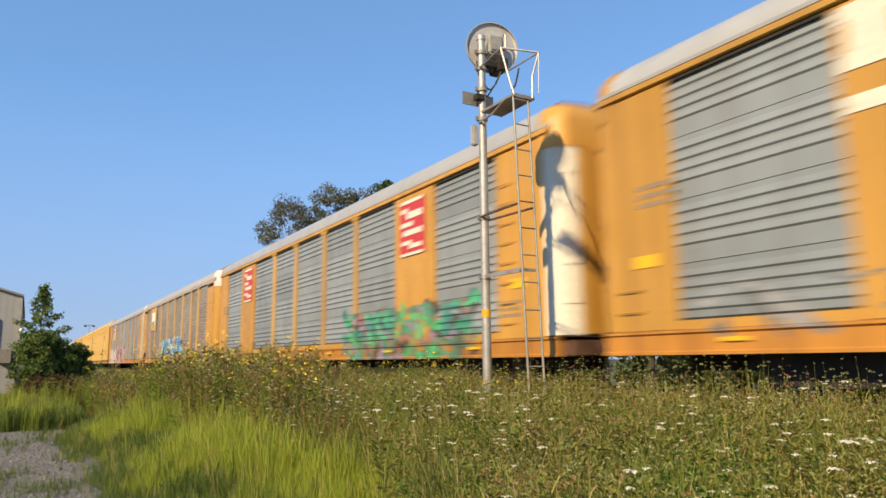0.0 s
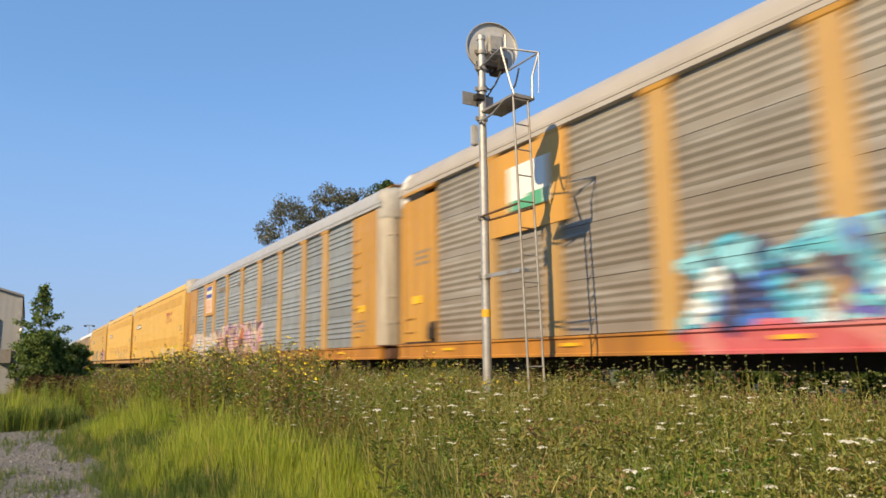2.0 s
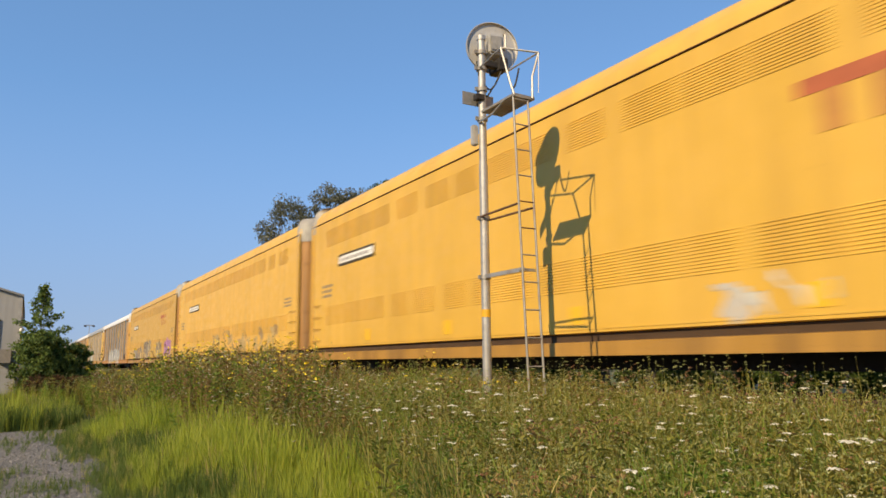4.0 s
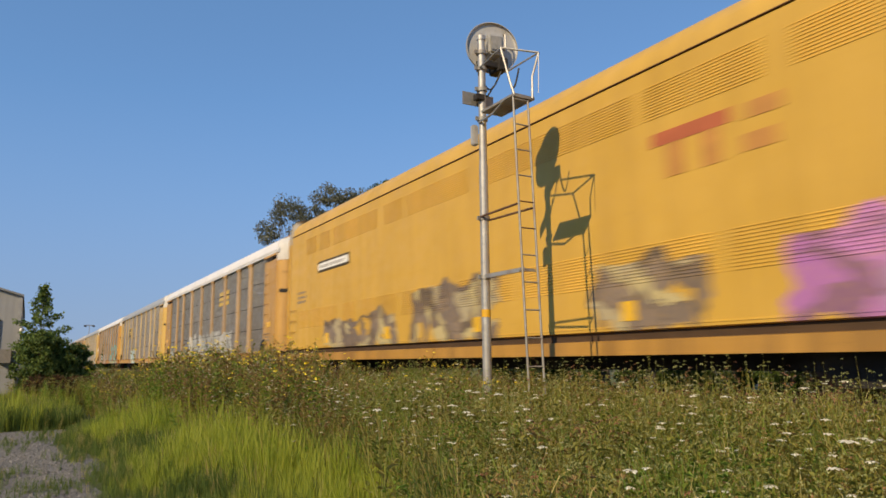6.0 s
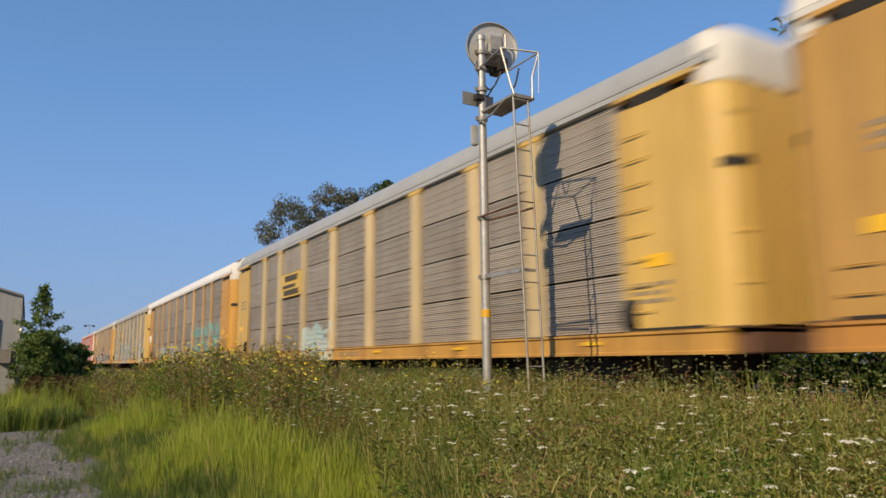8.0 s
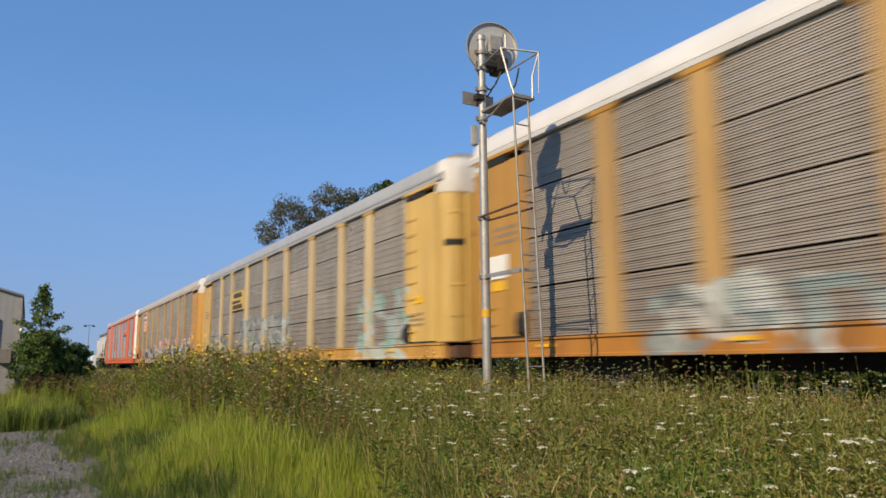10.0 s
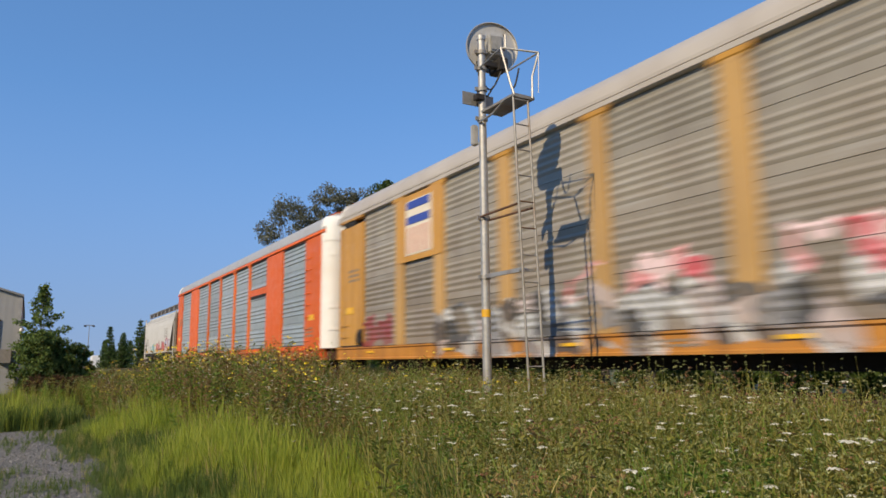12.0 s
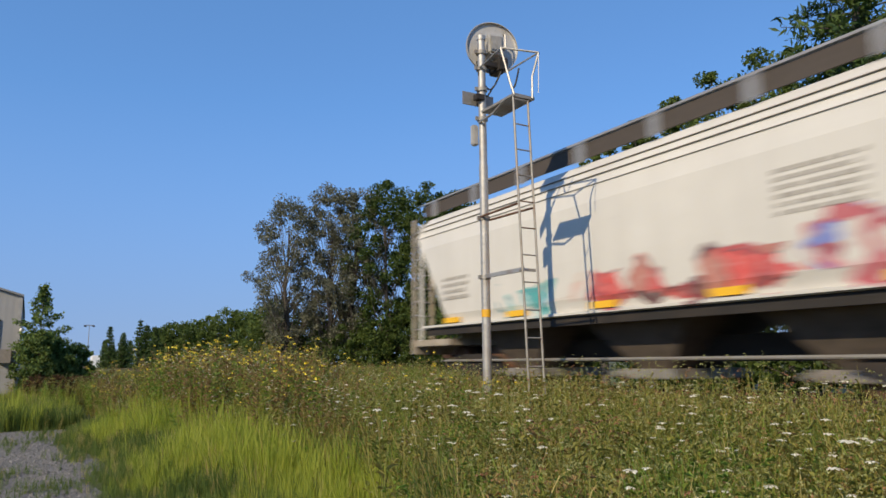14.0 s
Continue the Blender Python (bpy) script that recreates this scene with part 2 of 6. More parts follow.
def build_yard():
    """Gravel yard beside the grass, with an uneven edge."""
    rnd = random.Random(4)
    xs = [-19.5 + 0.45 * i for i in range(30)]
    edge = [0.75 + 0.22 * math.sin(x * 0.9) + (0.9 * max(0, (x + 10.5) / 4)) + rnd.uniform(-0.15, 0.15) for x in xs]
    v, f = [], []
    for i, (x, e) in enumerate(zip(xs, edge)):
        v += [(x, -14, 0.006), (x, e, 0.006)]
        if i:
            f.append([2 * i - 2, 2 * i, 2 * i + 1, 2 * i - 1])
    me = bpy.data.meshes.new("gravel_yard")
    me.from_pydata(v, [], f)
    me.materials.append(gravel_material())
    tagged(new("gravel_yard", me), "grey gravel yard with worn bare patches", "gravel", kind="structure")
    g = Geo()
    for _ in range(5200):
        x, y = rnd.uniform(-19, -7), rnd.uniform(-2.2, 1.3)
        if y > 0.75 + 0.22 * math.sin(x * 0.9) + 0.9 * max(0, (x + 10.5) / 4):
            continue
        s = rnd.uniform(0.008, 0.03)
        n = len(g.v)
        a = rnd.uniform(0, 6)
        for i in range(4):
            r = s * rnd.uniform(0.7, 1.3)
            g.v.append((x + r * math.cos(a + i * 1.57), y + r * math.sin(a + i * 1.57), 0.004))
        g.v.append((x, y, 0.006 + s * rnd.uniform(0.5, 1.1)))
        g.f += [[n, n + 1, n + 4], [n + 1, n + 2, n + 4], [n + 2, n + 3, n + 4], [n + 3, n, n + 4]]
    me = bpy.data.meshes.new("gravel_stones")
    me.from_pydata(g.v, [], g.f)
    m = leafy("loose_stone", (0.08, 0.075, 0.07), (0.26, 0.24, 0.22), 0.0, 0.9)
    me.materials.append(m)
    tagged(new("gravel_stones", me), "loose grey stones strewn over the yard", "gravel", kind="stuff")


def build_track():
    bed = Geo().strip([(7.35, 0.25), (8.35, 0.74), (TRACK - 1.35, 0.80), (TRACK + 1.35, 0.80), (12.0, 0.74), (13.2, 0.2)], -900, 500)
    me = bed.mesh("ballast_bed")
    me.materials.append(BALLAST)
    tagged(new("ballast_bed", me), "grey-brown crushed stone ballast under the track", "ballast", kind="structure")
    track = thing("railway_track", "single railway track with steel rails on dark wooden ties", "track", (0, TRACK, 0), kind="structure")
    for s in (-0.7525, 0.7525):
        prof = [(s - .07, .80), (s + .07, .80), (s + .07, .815), (s + .012, .83), (s + .012, .905), (s + .035, .915), (s + .035, RAIL), (s - .035, RAIL), (s - .035, .915), (s - .012, .905), (s - .012, .83), (s - .07, .815)]
        part("rail", Geo().strip(prof, -900, 500, True), RAIL_STEEL, track, "brown steel rail")
    tie = Geo().box((-0.115, -1.3, 0.66), (0.115, 1.3, 0.803)).mesh("tie", 0.012)
    for i in range(110):
        ob = part("tie", tie, TIE_WOOD, track)
        ob.location.x = -45 + i * 0.54


build_ground()
build_yard()
build_track()

# ---- the train ----
SPEED = 24.699
ROOF_TOP = 6.80
movers = []


def wave_profile(kind, z0, z1):
    """One pressed panel between z0 and z1: (y, z) from bottom to top, y outwards is negative."""
    out = [(0.0, z0)]
    h = z1 - z0
    if kind == "fine":
        n = 22
        p = h / n
        for i in range(n):
            deep = 0.030 if i % 4 == 3 else 0.012
            z = z0 + i * p
            out += [(-0.004, z + p * 0.10), (-0.004, z + p * 0.56), (deep, z + p * 0.62), (deep, z + p * 0.95)]
    elif kind == "groove":
        for c in (0.30, 0.47, 0.64, 0.81):
            z = z0 + c * h
            out += [(0.0, z - 0.03), (-0.030, z), (-0.030, z + 0.006), (0.0, z + 0.10)]
    else:
        for i in range(5):
            z = z0 + (0.22 + 0.15 * i) * h
            out += [(0.010, z - 0.055), (0.0, z - 0.035), (-0.014, z), (-0.012, z + 0.02), (0.006, z + 0.05), (0.012, z + 0.07)]
    return out + [(0.0, z1)]


def truck(parent, x, axle=0.84):
    """Two-axle bogie: frames, springs and four wheels on the rails."""
    t = new("truck")
    t.parent, t.location = parent, (x, 1.55, RAIL)
    for s in (-1, 1):
        y = s * 0.98
        g = Geo()
        prof = [(-1.25, .40), (-1.05, .62), (-.45, .70), (.45, .70), (1.05, .62), (1.25, .40), (1.0, .34), (.55, .16), (-.55, .16), (-1.0, .34)]
        n = len(g.v)
        k = len(prof)
        g.v += [(a, yy, z) for yy in (y - .07, y + .07) for a, z in prof]
        g.f += [[n + i, n + (i + 1) % k, n + k + (i + 1) % k, n + k + i] for i in range(k)]
        g.f += [[n + i for i in range(k)], [n + k + i for i in range(k)][::-1]]
        part("side_frame", g, DARK_IRON, t)
        for c in (-.2, 0, .2):
            part("spring", Geo().tube((c, y - s * .0, .2), (c, y, .5), .075, 10), DARK_IRON, t)
        for c in (-axle, axle):
            w = Geo().tube((c, s * .69, .457), (c, s * .82, .457), .457, 28).tube((c, s * .66, .457), (c, s * .69, .457), .475, 28).tube((c, s * .82, .457), (c, s * 1.02, .457), .12, 12)
            part("wheel", w, RUSTED, t)
    part("bolster", Geo().box((-.22, -.95, .38), (.22, .95, .66)), DARK_IRON, t, bevel=0.02)
    for c in (-axle, axle):
        part("axle", Geo().tube((c, -.66, .457), (c, .66, .457), .08, 12), DARK_IRON, t)
    return t


def coupler(parent, x, way):
    part("coupler", Geo().box((x, 1.43, 1.62), (x + way * 0.45, 1.67, 1.82)).box((x + way * 0.40, 1.36, 1.56), (x + way * 0.68, 1.74, 1.88)), RUSTED, parent, bevel=0.02)


def roof_mesh(L, z0, z2, inset):
    """Low-pitched roof over a length of the car, square at both ends."""
    g = Geo()
    ends = [(0.0, 0.95), (-0.06, 1.0), (-(L - 0.06), 1.0), (-L, 0.95)]
    prof = [(0.0, 0), (0.03, 0.30), (0.22, 0.62), (inset, 0.88), (1.1, 0.98), (1.55, 1.0)]
    prof = prof + [(3.1 - y, h) for y, h in prof[-2::-1]]
    k = len(prof)
    for x, s in ends:
        for y, h in prof:
            lift = z0 + (z2 - z0) * h * (1 if h < 0.05 else s)
            g.v.append((x, y, lift))
    for i in range(len(ends) - 1):
        for j in range(k - 1):
            g.f.append([i * k + j, i * k + j + 1, (i + 1) * k + j + 1, (i + 1) * k + j])
    g.f += [[j for j in range(k)], [(len(ends) - 1) * k + j for j in range(k)]]
    return g


CORNER = [(-0.24, -0.008)] + [(-0.24 + 0.46 * math.sin(radians(a)), 0.50 - 0.508 * math.cos(radians(a))) for a in range(15, 91, 15)]


def corner_leaf(x, way, far, z0, z1, proud=0.0, first=0, last=None):
    """Upright sheet bent round the car's corner, 3 cm thick."""
    pts = [(cx + proud * 0.5, cy - proud) for cx, cy in CORNER[first:last]]
    outline = pts + [(cx - 0.03, cy + 0.03) for cx, cy in reversed(pts)]
    g = Geo()
    k = len(outline)
    g.v += [(x + way * cx, 3.1 - cy if far else cy, z) for z in (z0, z1) for cx, cy in outline]
    g.f += [[j, (j + 1) % k, k + (j + 1) % k, k + j] for j in range(k)]
    h = len(pts)
    for base in (0, k):
        g.f += [[base + j, base + j + 1, base + k - 2 - j, base + k - 1 - j] for j in range(h - 1)]
    return g


def end_cap_mesh(x, way, z0, z1):
    """Hood over the end doors, round in plan and drawn in towards its top."""
    half = [(cx + 0.02, cy - 0.012) for i, (cx, cy) in enumerate(CORNER)]
    ring = [(-0.40, 0.02)] + half + [(cx, 3.1 - cy) for cx, cy in reversed(half)] + [(-0.40, 3.08)]
    g = Geo()
    k = len(ring)
    levels = ((z0, 0.0), (z1 - 0.42, 0.0), (z1 - 0.22, 0.05), (z1 - 0.08, 0.16), (z1, 0.42))
    for z, draw in levels:
        g.v += [(x + way * (cx - draw * (0.8 if cx > -0.38 else 0)), 1.55 + (cy - 1.55) * (1 - draw * 0.62), z) for cx, cy in ring]
    for q in range(len(levels) - 1):
        g.f += [[q * k + j, q * k + (j + 1) % k, (q + 1) * k + (j + 1) % k, (q + 1) * k + j] for j in range(k)]
    top = (len(levels) - 1) * k
    g.f += [[top + j, top + j + 1, top + k - 2 - j, top + k - 1 - j] for j in range(k // 2 - 1)]
    return g


def end_face(car, x, way, paint, top_paint, z1=6.15, white_edge=None, latch=False):
    """Clamshell end doors bent round the corners, flat leaves between them, latches, and a hood above."""
    part("end_door", corner_leaf(x, way, False, 1.95, z1 - 0.50), white_edge or paint, car, "upright leaf bent round the corner")
    part("end_door", corner_leaf(x, way, True, 1.95, z1 - 0.50), paint, car)
    for i, (a, b) in enumerate(((0.53, 1.03), (1.05, 1.54), (1.56, 2.05), (2.07, 2.57))):
        g = Geo()
        prof = [(a, -0.25), (a, 0.0), (a + 0.05, 0.035), (b - 0.05, 0.035), (b, 0.0), (b, -0.25)]
        n, k = len(g.v), len(prof)
        g.v += [(x + way * (0.20 + o), y, z) for z in (1.98, z1 - 0.52) for y, o in prof]
        g.f += [[n + j, n + j + 1, n + k + j + 1, n + k + j] for j in range(k - 1)] + [[n + k + j for j in range(k)], [n + j for j in range(k)]]
        part("end_door", g, paint, car)
    part("end_cap", end_cap_mesh(x, way, z1 - 0.52, z1 + 0.46), top_paint, car, "rounded hood over the end doors", smooth=True)
    if latch:
        part("latch", corner_leaf(x, way, False, 4.30, 4.44, 0.03, 2), DARK_IRON, car, "dark latch bar")
    for z in (2.55, 3.3, 5.1):
        part("hinge", corner_leaf(x, way, False, z, z + 0.07, 0.02, 3), white_edge or paint, car)
    part("door_track", Geo().box((x - way * 0.4, 0.0, 1.925), (x + way * 0.20, 3.1, 1.955)), RUSTED, car)
    part("end_sill", Geo().box((x - way * 0.3, 0.15, 1.56), (x + way * 0.28, 2.95, 1.86)), RUSTED, car, bevel=0.02)


def grab_irons(car, x0, x1, zs, paint):
    for z in zs:
        part("grab_iron", Geo().path([(x0, 0.0, z), (x0, -0.07, z), (x1, -0.07, z), (x1, 0.0, z)], 0.012, 6), paint, car)


def lettering(car, u0, u1, z0, z1, paint, rows, seed, name="lettering", y=-0.032):
    """Small print that cannot be read: short bars in rows."""
    rnd = random.Random(seed)
    g = Geo()
    h = (z1 - z0) / rows
    for r in range(rows):
        x = -u1
        while x < -u0 - 0.05:
            w = min(rnd.uniform(0.10, 0.35), -u0 - x)
            z = z0 + r * h
            g.box((x, y - 0.004, z + h * 0.2), (x + w, y, z + h * 0.72))
            x += w + 0.07
    tagged(part(name, g, paint, car, "rows of small stencilled print"), kind="stuff")


def bars(car, u0, u1, z0, z1, board, shapes, y=-0.040, name="emblem", label="", lift=0.012):
    """A painted board and the plain shapes on it, each (u0, u1, z0, z1, paint) as fractions of the board."""
    b = car
    if board:
        b = part(name, Geo().box((-u1, y, z0), (-u0, y + 0.03, z1)), board, car, label, bevel=0.008)
    for a0, a1, c0, c1, paint in shapes:
        x1, x0 = -u1 + (u1 - u0) * a0, -u1 + (u1 - u0) * a1
        part("mark", Geo().box((x1, y - lift, z0 + (z1 - z0) * c0), (x0, y - lift + 0.009, z0 + (z1 - z0) * c1)), paint, b)


STD = [4.4, 6.55, 9.35, 12.25, 15.15, 18.05, 20.85, 23.0]


def autorack(front, L, label, kind, metal, paint, roof, posts="std", fascia=None, end=None, cap=None, edge=None, notch=True, seed=0):
    """Enclosed double- or triple-deck car carrier. u runs back from its front corner."""
    car = thing("autorack_car", label, "railcar", (front, SIDE, 0), "cars of the train")
    car["u"] = front
    s = L / 27.4
    # One solid dark box paints the shade seen through the panel gaps.
    part("core", Geo().box((-L + 0.3, 0.16, 1.70), (-0.3, 2.94, 6.2)), DARK_IRON, car, "dark box in place of the car's unlit inside")
    sill = Geo().strip([(-0.03, 1.555), (-0.03, 1.60), (0.0, 1.62), (0.0, 1.86), (-0.04, 1.885), (-0.04, 1.925), (0.14, 1.925), (0.14, 1.555)], -L, 0, True)
    part("side_sill", sill, SILL, car, "scuffed side sill")
    part("far_sill", Geo().box((-L, 2.96, 1.555), (0, 3.1, 1.925)), paint, car)
    part("far_side", Geo().strip([(3.0 + y, z) for q in range(4) for y, z in wave_profile("wave", 1.94 + q, 2.92 + q)], -L + 0.05, -0.05), metal, car, "corrugated far flank")
    part("centre_sill", Geo().box((-L + 0.6, 1.25, 1.30), (-0.6, 1.85, 1.70)), DARK_IRON, car)
    # the openings between posts and solid panels
    if posts == "std":
        w = 0.48
        solid = [(0.0, 2.0)] + [(p - w / 2, p + w / 2) for p in STD] + [(25.4, 27.4)]
    else:
        solid = [(0.0, 1.9), (4.6, 6.8), (9.4, 9.72), (12.1, 12.44), (15.1, 15.44), (17.8, 18.16), (20.82, 23.06), (25.8, 27.4)]
    for (a0, a1), (b0, b1) in zip(solid, solid[1:]):
        for q in range(4):
            z0 = 1.945 + q * 1.0
            gap = 0.035 if kind == "fine" else 0.012
            prof = [(y + 0.055, z) for y, z in wave_profile(kind, z0, z0 + 1.0 - gap)]
            part("side_panel", Geo().strip([(0.10, prof[0][1])] + prof + [(0.10, prof[-1][1])], -b0 * s - 0.0, -a1 * s), metal, car)
        if posts == "wide":
            part("panel_ledge", Geo().box((-b0 * s, -0.02, 1.93), (-a1 * s, 0.11, 2.07)), paint, car)
            part("panel_slot", Geo().box((-b0 * s, 0.0, 2.07), (-a1 * s, 0.11, 2.105)), DARK_IRON, car)
            part("panel_slot", Geo().box((-b0 * s, 0.0, 5.865), (-a1 * s, 0.11, 5.905)), DARK_IRON, car)
    for i, (a, b) in enumerate(solid):
        a, b = a * s, b * s
        end_one = i in (0, len(solid) - 1)
        a, b = (0.25 if i == 0 else a), (L - 0.25 if i == len(solid) - 1 else b)
        top = 5.72 if (end_one and notch) else 5.90
        if b - a > 1.0:
            g = Geo().box((-b, -0.012, 1.93), (-a, 0.12, top))
            part("end_panel" if end_one else "side_plate", g, paint, car, bevel=0.012)
        else:
            part("post", Geo().strip([(0.10, 1.93), (-0.012, 1.93), (-0.012, 5.90), (0.10, 5.90)], -b, -a, True), POST, car, bevel=0.012)
            part("post_cap", Geo().strip([(0.0, 5.82), (-0.03, 5.86), (-0.045, 5.97), (0.0, 5.97)], -b - 0.12, -a + 0.12, True), paint, car)
        if end_one:
            x0, x1 = (-b, -a)
            grab_irons(car, x0 + 0.15, x0 + 0.62, [2.25 + 0.42 * k for k in range(8)] if i == 0 else [2.25, 2.6], paint)
            part("corner_strip", Geo().box((x1 - 0.06 if i == 0 else x0, -0.03, 1.93), (x1 if i == 0 else x0 + 0.06, 0.1, top)), paint, car)
            inner = x0 if i == 0 else x1 - 0.30
            if notch:
                part("jack_bracket", Geo().strip([(-0.02, 1.98), (-0.10, 2.05), (-0.10, 2.30), (-0.02, 2.46)], inner, inner + 0.30, True), DARK_IRON, car, "dark cast bracket")
                part("panel_gap", Geo().box((x0, -0.018, 1.945), (x1, 0.0, 1.985)), DARK_IRON, car)
            part("placard", Geo().box((x0 + 0.5, -0.03, 2.95), (x0 + 1.0, -0.01, 3.15)), REFLECT, car, "yellow warning plate")
            if notch:
                # Added dark block stands for the shadow in the notch under the brace.
                part("notch_shade", Geo().strip([(-0.02, 5.70), (-0.05, 5.93), (0.12, 5.93), (0.12, 5.70)], x0 + 0.35, x0 + 1.15, True), DARK_IRON, car)
                part("eave_brace", Geo().box((x0, -0.06, 5.86), (x1, 0.1, 5.95)), paint, car, bevel=0.01)
    part("eave", Geo().strip([(-0.02, 5.925), (-0.05, 5.945), (-0.05, 6.03), (0.0, 6.06), (0.12, 6.06), (0.12, 5.925)], -L, 0, True), fascia or roof, car)
    part("roof_rim", Geo().strip([(0.0, 6.06), (-0.018, 6.07), (-0.018, 6.13), (0.02, 6.15), (0.12, 6.15), (0.12, 6.06)], -L, 0, True), roof, car)
    part("roof", roof_mesh(L - 0.5, 6.12, ROOF_TOP, 0.5), roof, car, smooth=True).location.x = -0.25
    for x in (-0.25, -L + 0.17):
        part("roof_end", roof_mesh(0.08, 6.11, ROOF_TOP + 0.012, 0.5), paint, car, "painted end rim of the roof").location.x = x
    end_face(car, 0.0, 1, end or paint, cap or CAP_WHITE, white_edge=edge, latch=kind == "fine")
    end_face(car, -L, -1, end or paint, cap or CAP_WHITE, latch=kind == "fine")
    for k in range(6):
        u = (2.6 + 4.4 * k) * s
        part("reflector", Geo().box((-u - 0.45, -0.036, 1.74), (-u, -0.002, 1.80)), REFLECT, car)
    for u in (0.9, L - 1.4):
        part("step", Geo().path([(-u, 0.02, 1.56), (-u, 0.02, 1.20), (-u - 0.4, 0.02, 1.20), (-u - 0.4, 0.02, 1.56)], 0.016), DARK_IRON, car)
    lettering(car, 1.0 * s, 1.8 * s, 2.35, 2.75, STENCIL, 3, seed, y=-0.014)
    lettering(car, L - 1.7, L - 0.9, 3.9, 4.35, STENCIL, 3, seed + 50, y=-0.014)
    lettering(car, 13.0, 14.6, 1.66, 1.82, STENCIL, 2, seed + 90, y=-0.003)
    for x in (-3.6 * s, -L + 3.6 * s):
        truck(car, x)
    coupler(car, 0.28, 1)
    coupler(car, -L - 0.28, -1)
    movers.append((car, front))
    return car


def smooth_carrier(front, L, label, paint, roof, seed):
    """Plain-sided articulated car carrier with two louvred bands."""
    car = thing("autorack_car", label, "railcar", (front, SIDE, 0), "cars of the train")
    side = [(0.10, 1.95), (0.0, 1.97), (0.0, 6.22), (0.05, 6.26), (0.12, 6.26)]
    part("body", Geo().strip(side + [(2.98, 6.26), (3.1, 6.22), (3.1, 1.97), (3.0, 1.95)], -L, 0, True), paint, car, "smooth yellow flank")
    part("roof_seam", Geo().strip([(-0.010, 6.258), (-0.010, 6.270), (0.1, 6.270), (0.1, 6.258)], -L, 0, True), RUSTED, car)
    part("roof", roof_mesh(L, 6.27, 7.0, 0.5), roof, car, smooth=True)
    # Box fills the gap above the sill; dark rust brown carries its shade.
    part("shadow_gap", Geo().box((-L + 0.1, 0.08, 1.74), (-0.1, 3.02, 1.96)), BROWN_GAP_SHADE, car, "rust-brown recess with the gap's shade painted in")
    part("side_sill", Geo().strip([(-0.02, 1.56), (-0.02, 1.80), (0.14, 1.82), (0.14, 1.56)], -L, 0, True), RUSTY_SILL, car, "rust-stained lower sill")
    part("far_sill", Geo().box((-L, 2.96, 1.56), (0, 3.1, 1.75)), paint, car)
    part("centre_sill", Geo().box((-L + 0.6, 1.25, 1.30), (-0.6, 1.85, 1.75)), DARK_IRON, car)
    rnd = random.Random(seed)
    for z0, z1 in ((5.36, 5.96), (2.72, 3.36)):
        u = 1.4
        while u < L - 2.2:
            w = rnd.choice((1.15, 1.15, 0.95))
            g = Geo()
            rows = 12
            h = (z1 - z0) / rows
            for r in range(rows):
                z = z0 + r * h
                g.strip([(0.004, z), (-0.012, z + h * 0.10), (-0.012, z + h * 0.34), (0.004, z + h * 0.52)], -u - w, -u, True)
            part("louvre", g, paint, car)
            u += w + rnd.choice((0.10, 0.10, 0.28, 0.50))
    part("seam", Geo().box((-L, -0.010, 2.02), (0, 0.004, 2.045)), paint, car)
    grab_irons(car, -0.9, -0.4, [2.2, 2.6, 3.0, 3.4], RUST_YELLOW)
    grab_irons(car, -L + 0.4, -L + 0.9, [2.2, 2.6, 3.0, 3.4], RUST_YELLOW)
    part("corner_strip", Geo().box((-0.10, -0.025, 1.96), (0.0, 0.1, 6.2)), paint, car)
    part("corner_strip", Geo().box((-L, -0.025, 1.96), (-L + 0.10, 0.1, 6.2)), paint, car)
    end_face(car, 0.0, 1, RUST_YELLOW, CAP_GREY, 6.5)
    end_face(car, -L, -1, RUST_YELLOW, CAP_GREY, 6.5)
    for k in range(5):
        part("reflector", Geo().box((-2.6 - 4.6 * k, -0.012, 2.12), (-2.3 - 4.6 * k, 0.002, 2.45)), REFLECT, car)
    lettering(car, 0.9, 1.7, 3.6, 4.0, STENCIL, 3, seed, y=-0.001)
    lettering(car, L - 2.0, L - 1.1, 3.6, 4.1, STENCIL, 3, seed + 1, y=-0.001)
    for x in (-3.2, -L + 3.2):
        truck(car, x)
    coupler(car, 0.28, 1)
    coupler(car, -L - 0.28, -1)
    movers.append((car, front))
    return car


